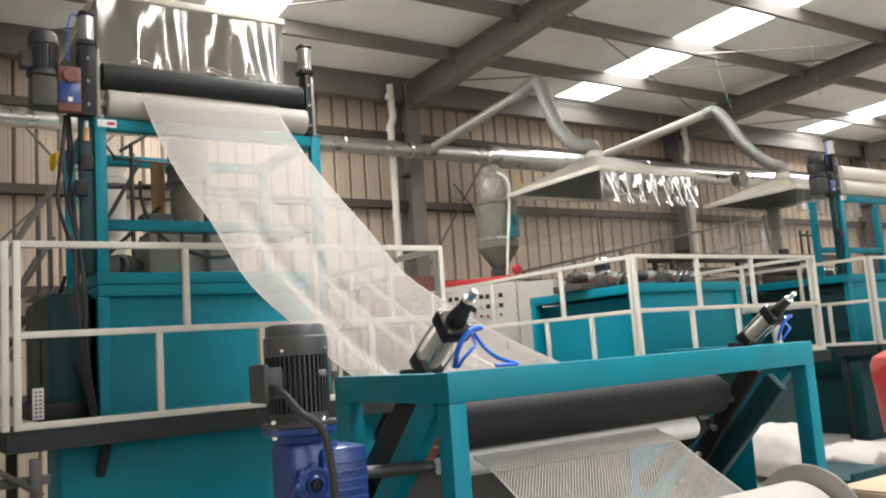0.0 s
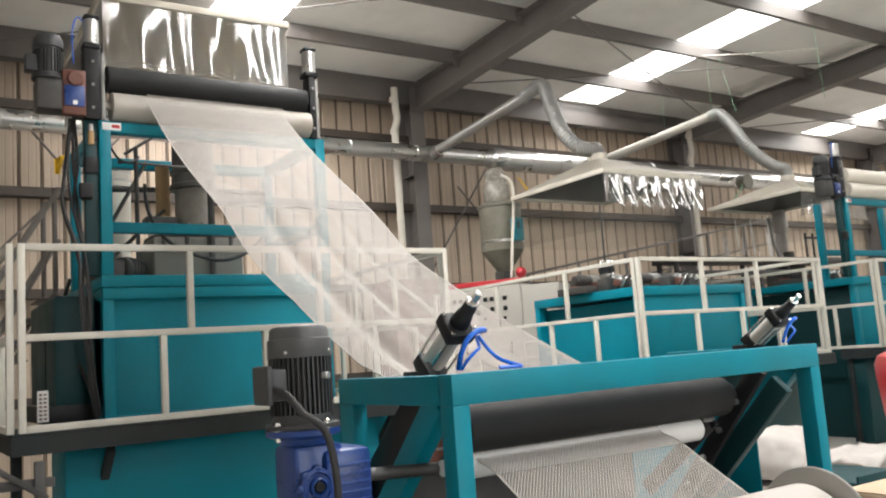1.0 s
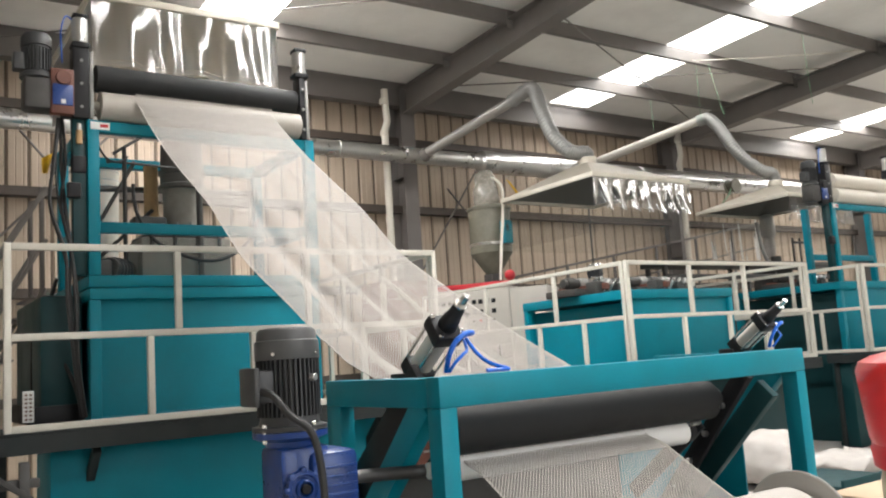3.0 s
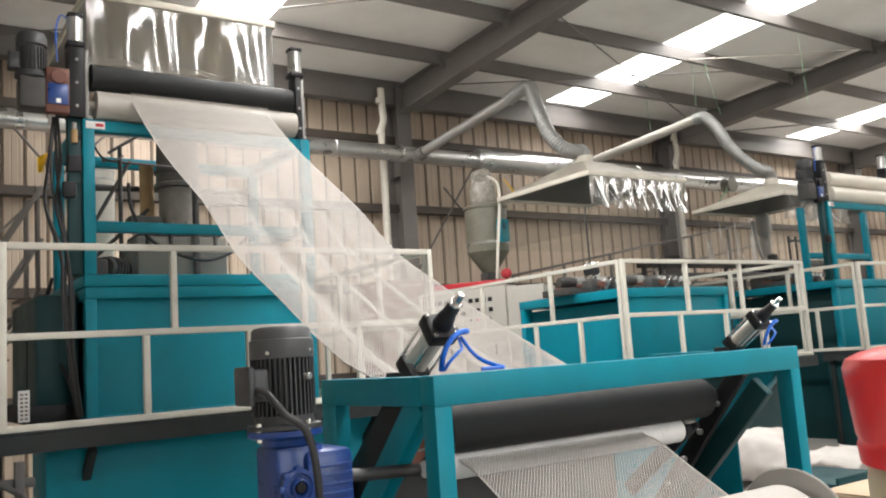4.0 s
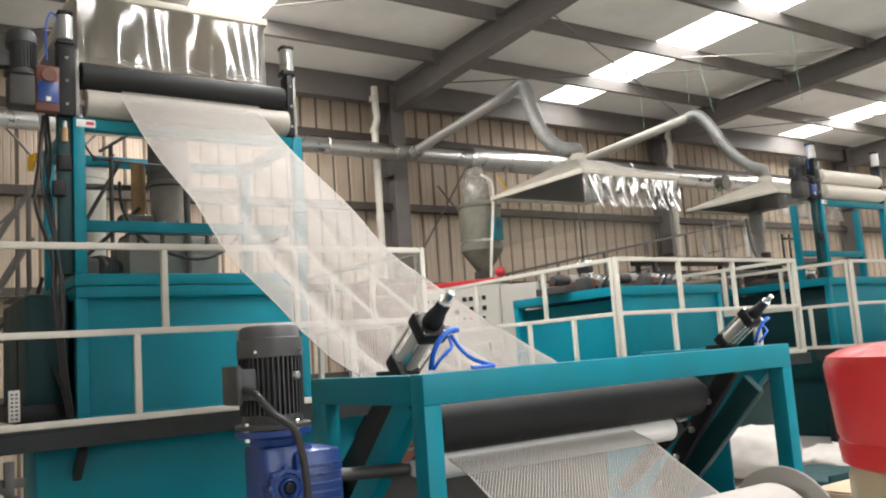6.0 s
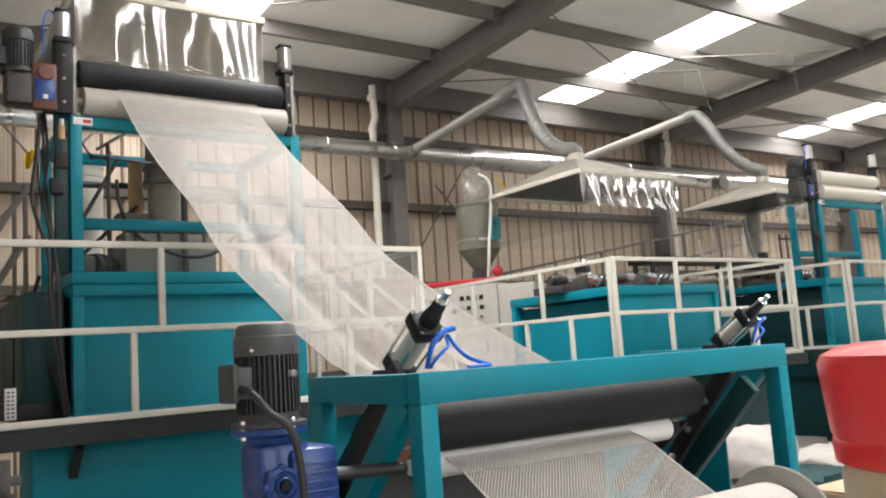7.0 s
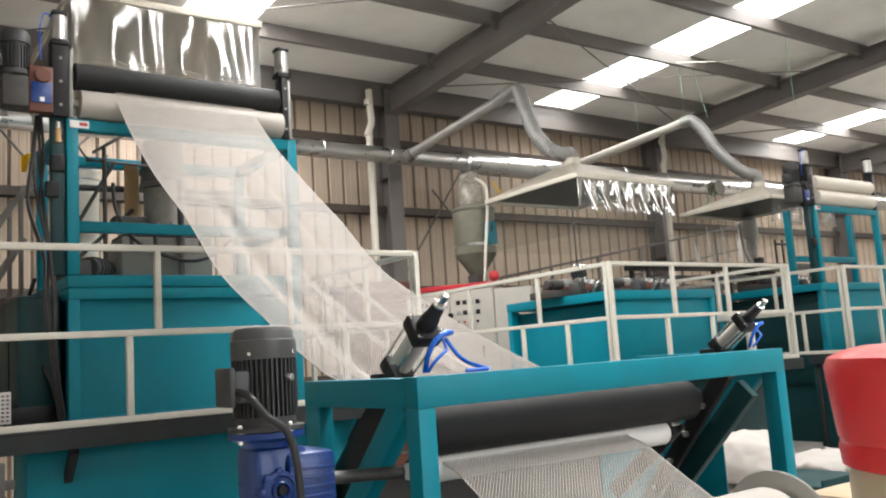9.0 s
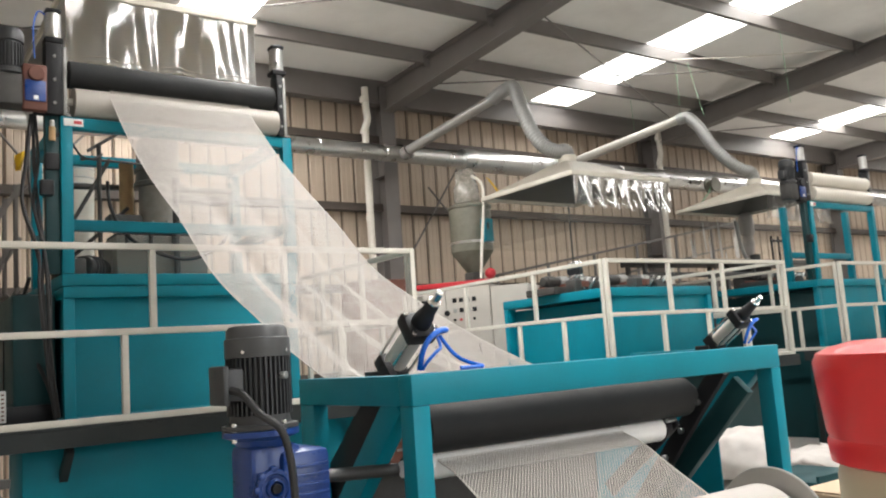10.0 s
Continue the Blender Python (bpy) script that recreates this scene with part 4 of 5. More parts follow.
# ---- extraction hoods, ducts ----
def hood(x0, x1, y0, y1, z, rise, front_drop, side_drop, fold, apex=None, folds=6.5):
    """Shallow pyramid hood with a rolled rim, an inner skin and clear film curtains."""
    h = thing("extraction_hood", (x0, y0, z), "cream sheet-metal extraction hood with clear plastic curtains", "extraction hood", "extraction hoods")
    ax, ay = apex or ((x0 + x1) / 2, (y0 + y1) / 2)
    c = 0.16
    bm = bmesh.new()
    lo = [bm.verts.new(p) for p in ((x0, y0, z), (x1, y0, z), (x1, y1, z), (x0, y1, z))]
    hi = [bm.verts.new(p) for p in ((ax - c, ay - c, z + rise), (ax + c, ay - c, z + rise), (ax + c, ay + c, z + rise), (ax - c, ay + c, z + rise))]
    for i in range(4):
        bm.faces.new((lo[i], lo[(i + 1) % 4], hi[(i + 1) % 4], hi[i]))
    bm.faces.new(hi)
    bmesh.ops.solidify(bm, geom=bm.faces[:], thickness=0.006)
    part("canopy", bm, HOODMAT, h, smooth=0)
    # Skin added inside; on the far hoods its dark colour carries the shade.
    bm = bmesh.new()
    e = 0.035
    lo = [bm.verts.new(p) for p in ((x0 + e, y0 + e, z - 0.01), (x1 - e, y0 + e, z - 0.01), (x1 - e, y1 - e, z - 0.01), (x0 + e, y1 - e, z - 0.01))]
    hi = [bm.verts.new(p) for p in ((ax - c, ay - c, z + rise - 0.03), (ax + c, ay - c, z + rise - 0.03), (ax + c, ay + c, z + rise - 0.03), (ax - c, ay + c, z + rise - 0.03))]
    for i in range(4):
        bm.faces.new((lo[i], lo[(i + 1) % 4], hi[(i + 1) % 4], hi[i]))
    bm.faces.new(hi)
    bmesh.ops.solidify(bm, geom=bm.faces[:], thickness=0.004)
    part("lining", bm, HOODSHADE if folds > 4 else HOODMAT, h, "inner skin, dark on the far hoods for their shade", smooth=0)
    for a, b in (((x0, y0), (x1, y0)), ((x1, y0), (x1, y1)), ((x1, y1), (x0, y1)), ((x0, y1), (x0, y0))):
        u = (Vector(b) - Vector(a)).normalized() * 0.02
        part("rim", one_bar((a[0] - u.x, a[1] - u.y, z - 0.02), (b[0] + u.x * 0.9, b[1] + u.y * 0.9, z - 0.02), 0.045, 0.06), HOODMAT, h)
    part("collar", one_rod((ax, ay, z + rise - 0.01), (ax, ay, z + rise + 0.10), 0.12, seg=28), HOODMAT, h)

    def curtain(a, b, drop, amp, n, seed, name="curtain", film=FILM, scallop=0.0, flare=0.0, hem=False):
        rng = random.Random(seed)
        a, b = Vector((*a, z - 0.05)), Vector((*b, z - 0.05))
        d = b - a
        nn = Vector((-d.y, d.x, 0)).normalized()
        cols, rows = int(d.length * 70), 14
        bm = bmesh.new()
        ph = [rng.uniform(0, 6.28) for _ in range(4)]
        grid = []
        for j in range(rows + 1):
            v = j / rows
            row = []
            for i in range(cols + 1):
                s = i / cols
                w = amp * (0.25 + v) * (math.sin(2 * math.pi * n * s + ph[0] + 0.6 * math.sin(3 * v + ph[1])) + 0.5 * math.sin(2 * math.pi * n * 1.73 * s + ph[2] + v) + 0.25 * math.sin(2 * math.pi * n * 3.1 * s + ph[3] - 2 * v))
                pleat = abs(math.sin(math.pi * n * s + ph[0]))
                w -= flare * v ** 1.6 * (1 - pleat) ** 1.5
                dz = -drop * v * (1 - scallop * pleat)
                row.append(bm.verts.new(a + d * s + nn * w + Vector((0, 0, dz))))
            grid.append(row)
        for r0, r1 in zip(grid, grid[1:]):
            for i in range(cols):
                bm.faces.new((r0[i], r0[i + 1], r1[i + 1], r1[i]))
        if hem:
            for up in (0.012, 0.05):
                line = [Vector(grid[-1][i].co) + Vector((0, 0, up)) for i in range(0, cols + 1, 4)]
                part("hem_seam", one_tube(line, 0.0045, seg=6, n=2), CABINET, h, "pale welded hem")
        ob = part(name, bm, film, h, "clear wavy plastic curtain", smooth=180)
        ob.visible_shadow = False

    curtain((x0, y0), (x1, y0), front_drop, fold, folds, 1, film=CREASED if folds > 4 else MILKY, scallop=0.20 if folds > 4 else 0.02, flare=0.15 if folds > 4 else 0.02, hem=folds < 4)
    curtain((x0, y1), (x0, y0), side_drop, fold * 0.15, 3, 2, film=FILMTHIN)
    curtain((x1, y0), (x1, y1), side_drop, fold * 0.15, 3, 3, film=FILMTHIN)
    curtain((x0, y1), (x1, y1), side_drop, fold * 0.2, 4, 4, film=FILMTHIN)
    return h


hood(1.50, 3.10, 6.78, 8.6, 4.60, 0.34, 0.57, 0.60, 0.026, folds=2.9, apex=(2.4, 8.0))
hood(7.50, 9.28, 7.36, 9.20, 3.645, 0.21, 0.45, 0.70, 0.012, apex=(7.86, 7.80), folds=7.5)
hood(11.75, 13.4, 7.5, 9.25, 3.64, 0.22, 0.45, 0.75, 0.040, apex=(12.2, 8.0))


def main_duct():
    d = thing("main_duct", (8.4, 10.8, 4.64), "bright galvanised spiral extraction duct along the wall", "duct")
    y, z = 10.8, 4.64

    def seg(name, x0, x1, r):
        bm = bmesh.new()
        prof, x = [(0, r)], 0.0
        while x < x1 - x0 - 1.2:
            x += 1.15
            prof += [(x - 0.012, r), (x - 0.006, r + 0.009), (x + 0.006, r + 0.009), (x + 0.012, r)]
        prof.append((x1 - x0, r))
        lathe(bm, (x0, y, z), (x1, y, z), prof, 36)
        part(name, bm, GALV, d)

    seg("narrow_run", X0 + 0.3, 8.35, 0.125)
    seg("wide_run", 8.62, 26.0, 0.178)
    bm = bmesh.new()
    lathe(bm, (8.33, y, z), (8.64, y, z), [(0, 0.13), (0.02, 0.15), (0.04, 0.185), (0.1, 0.19), (0.2, 0.19), (0.27, 0.188), (0.31, 0.18)], 36)
    part("reducer", bm, GALV, d)
    for x in (2.0, 6.0, 9.8, 13.0, 16.0):
        r = 0.13 if x < 8 else 0.185
        part("strap", one_bar((x, y, z + r), (x, y + 0.72, z + r + 0.02), 0.04, 0.01), STEEL, d)
    return d


main_duct()


def branch(name, a, b, hose, r, material):
    """A rigid branch pipe from the main duct and the flexible hose that drops to a hood."""
    t = thing("branch_duct", a, "branch pipe with grey corrugated flexible hose to the hood", "branch duct", "branch ducts")
    part("pipe", one_tube([a, b], r * 0.80, seg=24, n=4), material, t)
    part("saddle", one_rod(Vector(a) - Vector((0, 0, 0.02)), Vector(a) + (Vector(b) - Vector(a)).normalized() * 0.12, r * 1.08, seg=24), STEEL, t)
    part("flexible_hose", one_tube(hose, r, seg=20, n=26, ridge=0.008, pitch=2), GREYHOSE, t, "grey ribbed flexible hose")
    return t


branch("a", (7.16, 10.68, 4.62), (7.70, 9.0, 5.09), [(7.69, 9.05, 5.075), (7.73, 8.80, 5.15), (7.72, 8.60, 5.12), (7.66, 8.45, 4.92), (7.59, 8.28, 4.64), (7.56, 8.10, 4.32), (7.62, 7.94, 4.10), (7.74, 7.84, 4.02), (7.84, 7.80, 4.02), (7.86, 7.80, 3.95)], 0.092, DISC)
branch("b", (10.1, 10.66, 4.50), (11.66, 8.92, 5.17), [(11.64, 8.95, 5.16), (11.70, 8.80, 5.17), (11.71, 8.66, 5.04), (11.71, 8.52, 4.84), (11.76, 8.40, 4.58), (11.87, 8.25, 4.33), (12.03, 8.1, 4.14), (12.17, 8.02, 4.08), (12.2, 8.0, 3.95)], 0.092, CABINET)


def drain_pipe(x, y):
    p = thing("drain_pipe", (x, y, 0), "off-white plastic rainwater pipe with an offset bend", "drain pipe", "drain pipes")
    part("pipe", one_tube([(x, y, 0.05), (x, y, 2.5), (x, y, 4.85), (x - 0.03, y, 5.0), (x + 0.05, y, 5.22), (x + 0.04, y, 5.4), (x + 0.03, y, 5.75)], 0.055, seg=16), PVC, p)
    for z in (3.6, 4.7, 5.5):
        part("coupling", one_rod((x, y, z), (x, y, z + 0.09), 0.062, seg=16), PVC, p)
    part("floor_elbow", one_rod((x, y, 0), (x, y, 0.06), 0.065, seg=16), PVC, p)


drain_pipe(6.72, 11.05)
drain_pipe(13.6, 11.05)


# ---- motor of the towers ----
def tower_motor(x, y, z, label, plate=None):
    """Motor and worm gearbox hung beside the tower rollers."""
    g = thing("tower_motor", (x, y, z), label, "geared motor", "tower motors")
    st = part("stator", one_rod((x - 0.13, y, z + 0.26), (x - 0.13, y, z + 0.47), 0.085, seg=32), MOTOR, g)
    for i in range(26):
        a = 2 * math.pi * i / 26
        bm = one_box(-0.01, 0.01, -0.003, 0.003, -0.08, 0.08, bevel=0)
        bm.transform(Matrix.Translation((x - 0.13 + 0.09 * math.cos(a), y + 0.09 * math.sin(a), z + 0.36)) @ Matrix.Rotation(a, 4, "Z"))
        part("cooling_fin", bm, MOTOR, st, smooth=0)
    bm = bmesh.new()
    lathe(bm, (x - 0.13, y, z + 0.46), (x - 0.13, y, z + 0.56), [(0, 0.10), (0.06, 0.10), (0.09, 0.085), (0.1, 0.06)], 32)
    part("fan_cover", bm, MOTOR, g)
    part("terminal_box", one_box(x - 0.28, x - 0.20, y - 0.05, y + 0.05, z + 0.28, z + 0.40, bevel=0.008), MOTOR, g)
    part("flange", one_rod((x - 0.13, y, z + 0.225), (x - 0.13, y, z + 0.262), 0.11, seg=28), MOTOR, g)
    part("gearbox", one_box(x - 0.22, x + 0.02, y - 0.09, y + 0.09, z, z + 0.23, bevel=0.025), DARKIRON, g, "dark oily gearbox casing")
    part("mount_plate", one_box(x + 0.02, x + 0.165, y - 0.02, y + 0.0, z - 0.04, z + 0.25), BLACKSTEEL, g)
    part("cover_plate", one_box(x - 0.055, x + 0.10, y - 0.10, y - 0.03, z - 0.03, z + 0.30, bevel=0.012), plate or GEAR2, g, "painted cover plate")
    part("round_cover", one_rod((x + 0.03, y - 0.03, z + 0.23), (x + 0.03, y - 0.125, z + 0.23), 0.055, seg=24), plate or GEAR2, g)
    part("blue_guard", one_box(x - 0.045, x + 0.09, y - 0.112, y - 0.101, z + 0.03, z + 0.18, bevel=0.004), BLUE, g)
    part("label", one_box(x + 0.01, x + 0.04, y - 0.116, y - 0.113, z + 0.04, z + 0.07, bevel=0), WHITEPLATE, g)
    part("output_shaft", one_rod((x + 0.02, y, z + 0.1), (x + 0.19, y, z + 0.1), 0.03), GREYCYL, g)
    return g


tower_motor(1.13, 6.13, 3.36, "dark motor with blue gearbox beside the tower rollers")
tower_motor(10.66, 6.36, 3.22, "dark motor with blue gearbox beside the far tower rollers", BLACKSTEEL)


# ---- loose things in front ----
def canister():
    c = thing("canister", (0.906, 0.196, 1.0), "cream plastic canister with a glossy red screw cap", "canister")
    p, q = (0.906, 0.196, 1.0), (0.906, 0.196, 2.0)
    bm = bmesh.new()
    lathe(bm, p, q, [(0, 0.098), (0.01, 0.106), (0.33, 0.108), (0.345, 0.104)], 64)
    part("body", bm, CREAM, c)
    bm = bmesh.new()
    lathe(bm, p, q, [(0.342 + (h - 0.330) * 0.86, r) for h, r in [(0.330, 0.108), (0.332, 0.112), (0.350, 0.1135), (0.356, 0.1115), (0.362, 0.1135), (0.42, 0.118), (0.432, 0.1185), (0.441, 0.115), (0.447, 0.104), (0.452, 0.085), (0.4535, 0.03), (0.4535, 0.01)]], 72)
    part("cap", bm, RED, c, "glossy red plastic cap")
    s = thing("stool", (0.906, 0.196, 0), "plain steel stool under the canister", "stool")
    part("seat", one_rod((0.906, 0.196, 0.97), (0.906, 0.196, 1.0), 0.17, seg=32), DECK, s)
    for i in range(4):
        a = 0.78 + i * math.pi / 2
        part("leg", one_rod((0.906 + 0.12 * math.cos(a), 0.195 + 0.12 * math.sin(a), 0.97), (0.906 + 0.2 * math.cos(a), 0.195 + 0.2 * math.sin(a), 0), 0.013, seg=10), DECK, s)


canister()


# ---- on and around the first housing ----
def die_head():
    """Extruder die head behind the tower: stacked grey drums on a broad base."""
    d = thing("die_head", (2.2, 6.85, 2.2), "grey steel extruder die head with stacked drums", "die head")
    p, q = (2.22, 6.85, 2.2), (2.22, 6.85, 4.2)
    bm = bmesh.new()
    lathe(bm, p, q, [(0.40, 0.15), (0.405, 0.155), (0.80, 0.155), (0.805, 0.15)], 40)
    part("drum", bm, DIEGREY, d, "dull grey lower drum")
    bm = bmesh.new()
    lathe(bm, p, q, [(0.806, 0.17), (0.81, 0.195), (0.84, 0.195), (0.85, 0.178), (0.93, 0.176), (0.935, 0.19), (0.96, 0.19), (0.965, 0.172), (1.19, 0.168), (1.21, 0.155), (1.235, 0.12)], 40)
    part("upper_drum", bm, DARKDIE, d, "dark stacked upper drum")
    bm = bmesh.new()
    lathe(bm, p, q, [(0.402, 0.20), (0.406, 0.235), (0.44, 0.24), (0.47, 0.235), (0.475, 0.16)], 40)
    part("die_collar", bm, DARKDIE, d, "dark bolted die collar")
    for k in range(12):
        a = 2 * math.pi * k / 12
        part("collar_bolt", one_rod((2.22 + 0.215 * math.cos(a), 6.85 + 0.215 * math.sin(a), 2.66), (2.22 + 0.215 * math.cos(a), 6.85 + 0.215 * math.sin(a), 2.70), 0.012, seg=6), GREYCYL, d)
    part("heater_arm", one_box(1.80, 2.06, 6.74, 6.92, 2.64, 2.76, bevel=0.02), DARKIRON, d, "dark heater block")
    part("base_block", one_box(1.80, 2.52, 6.55, 7.05, 2.202, 2.56, bevel=0.02), DIEGREY, d)
    for k in range(4):
        part("clamp_bolt", one_rod((1.88 + 0.18 * k, 6.54, 2.44), (1.88 + 0.18 * k, 6.54, 2.60), 0.018, seg=10), DARKIRON, d)
    part("top_plate", one_box(1.84, 2.48, 6.58, 7.02, 2.56, 2.60, bevel=0.004), DARKIRON, d)
    part("insulated_riser", one_rod((2.03, 7.1, 2.2), (2.03, 7.1, 3.26), 0.058, seg=24), COPPER, d, "tan wrapped riser")
    part("cross_pipe", one_rod((1.41, 7.2, 3.06), (2.98, 7.2, 3.09), 0.026), DARKIRON, d)
    part("guide_rod", one_rod((1.70, 6.62, 2.2), (1.70, 6.62, 3.28), 0.017), DARKIRON, d)
    part("guide_rod", one_rod((2.25, 6.5, 2.2), (2.25, 6.5, 3.02), 0.026), DARKIRON, d)
    part("lever", one_rod((1.58, 6.62, 3.16), (2.12, 6.65, 3.15), 0.010, seg=8), DARKIRON, d)
    part("lever_knob", one_rod((1.565, 6.62, 3.16), (1.595, 6.62, 3.16), 0.018, seg=10), DARKIRON, d)
    part("stay", one_rod((1.45, 6.95, 2.5), (1.86, 6.95, 3.25), 0.016), DARKIRON, d)
    part("stay", one_rod((1.42, 6.95, 2.3), (2.0, 6.95, 2.85), 0.016), DARKIRON, d)
    part("stay", one_rod((1.70, 7.0, 3.32), (2.1, 7.0, 3.60), 0.014), DARKIRON, d)
    part("air_hose", one_tube([(1.72, 6.45, 2.95), (1.74, 6.42, 2.72), (1.88, 6.36, 2.48), (2.18, 6.3, 2.345), (2.42, 6.32, 2.38), (2.62, 6.38, 2.53), (2.72, 6.45, 2.7)], 0.014, seg=10), CABLE, d, "black drooping hose")
    part("wire", one_tube([(1.41, 6.2, 3.18), (1.5, 6.3, 3.10), (1.62, 6.45, 3.12), (1.72, 6.6, 3.2)], 0.008, seg=8), CABLE, d)
    # clear side screen of the head
    bm = one_box(1.735, 2.46, 6.40, 6.404, 2.205, 2.62, bevel=0)
    o = part("clear_screen", bm, FILMTHIN, d, "clear plastic splash screen")
    o.visible_shadow = False
    return d


die_head()


def drive_unit(x, y, z):
    """Small dark drive on a housing: motor, gear and bracket."""
    g = thing("drive_unit", (x, y, z), "dark oily drive motor lying on the housing", "drive unit", "drive units")
    part("motor", one_rod((x - 0.02, y - 0.1, z + 0.10), (x + 0.16, y + 0.10, z + 0.10), 0.085, seg=24), DARKIRON, g)
    part("gear_case", one_box(x - 0.14, x, y - 0.16, y, z, z + 0.16, bevel=0.02), DARKIRON, g)
    for k in range(4):
        part("ring", one_rod((x + 0.02 + 0.03 * k, y - 0.06 + 0.033 * k, z + 0.10), (x + 0.028 + 0.03 * k, y - 0.051 + 0.033 * k, z + 0.10), 0.094, seg=24), MOTOR, g)
    part("foot", one_box(x - 0.12, x + 0.16, y - 0.12, y + 0.12, z, z + 0.02), BLACKSTEEL, g)


drive_unit(1.56, 6.6, 2.202)


def bucket():
    b = thing("material_tank", (1.78, 7.95, 0), "off-white plastic material tank with hoops on a stand", "tank")
    bm = bmesh.new()
    lathe(bm, (1.80, 7.95, 2.55), (1.80, 7.95, 4), [(0, 0.14), (0.01, 0.15), (0.86, 0.165), (0.90, 0.16), (0.93, 0.09)], 36)
    part("vessel", bm, PVC, b)
    for z in (3.22, 3.28, 3.36):
        part("hoop", one_rod((1.80, 7.95, z), (1.80, 7.95, z + 0.012), 0.171, seg=36), ALU, b)
    part("stand", one_box(1.62, 1.98, 7.77, 8.13, 0, 2.55), DECK, b)


bucket()


def cables():
    c = thing("cable_bundle", (1.18, 6.1, 1.25), "bundle of black cables hanging down the tower side", "cable bundle")
    rng = random.Random(4)
    for k in range(6):
        o = Vector((0.014 * (k % 3) - 0.014, 0.02 * (k // 3), 0))
        pts = [Vector((1.16, 6.18, 3.34)) + o, Vector((1.15 + rng.uniform(-.03, .03), 6.15, 3.0)) + o * 1.5, Vector((1.15 + rng.uniform(-.05, .05), 6.12, 2.7)) + o * 2, Vector((1.18 + rng.uniform(-.02, .03), 6.05, 2.35)) + o, Vector((1.20 + rng.uniform(-.02, .02), 6.0, 2.05)) + o * 1.6, Vector((1.22, 6.0, 1.6)) + o, Vector((1.27, 6.04, 1.23)) + o]
        part("cable", one_tube(pts, 0.008 if k % 2 else 0.011, seg=8), CABLE, c)
    part("lower_cable", one_tube([(1.15, 6.3, 2.2), (1.12, 6.4, 2.0), (1.16, 6.3, 1.7), (1.24, 6.2, 1.45), (1.28, 6.1, 1.22)], 0.014, seg=8), CABLE, c)
    v = thing("valve", (1.27, 6.12, 3.02), "small black air valve fixed to the tower post", "valve")
    part("body", one_box(1.22, 1.317, 6.08, 6.16, 2.93, 3.05, bevel=0.01), BLACKSTEEL, v)
    part("stem", one_rod((1.24, 6.12, 3.05), (1.24, 6.12, 3.09), 0.014), BLACKSTEEL, v)
    f = thing("filter_regulator", (1.27, 6.12, 3.17), "small brass air fitting on the tower post", "air fitting")
    part("bowl", one_rod((1.27, 6.1, 3.14), (1.27, 6.1, 3.24), 0.022), COPPER, f)
    part("knob", one_rod((1.27, 6.1, 3.24), (1.27, 6.1, 3.29), 0.016), ALU, f)
    part("bracket", one_box(1.28, 1.317, 6.09, 6.11, 3.17, 3.20), BLACKSTEEL, f)


cables()


def shaded_side():
    """Box added beside the first housing, above the deck, coloured for that side's shade."""
    t = thing("side_shade", (1.1, 6.6, 1.2), "dark green box added for the shade on the housing's west side", "machine cover")
    bm = bmesh.new()
    box(bm, 1.03, 1.31, 6.25, 7.4, 1.2, 2.08, bevel=0.03)
    part("shell", bm, GREENSHADE, t)
    part("skirt", one_box(0.96, 1.31, 6.22, 7.45, 1.2, 1.32), BLACKSTEEL, t)
    part("seam", one_box(1.022, 1.032, 6.6, 6.63, 1.33, 1.82, bevel=0.001), BLACKSTEEL, t)
    s = thing("terminal_strip", (0.93, 6.2, 1.26), "pale terminal strip with reddish contacts", "terminal strip")
    part("backing", one_box(0.915, 0.985, 6.19, 6.215, 1.22, 1.43, bevel=0.002), WHITEPLATE, s)
    for k in range(7):
        for i in range(2):
            x = 0.927 + 0.028 * i
            part("contact", one_box(x, x + 0.016, 6.183, 6.189, 1.235 + 0.027 * k, 1.247 + 0.027 * k, bevel=0), GEAR2, s)


shaded_side()


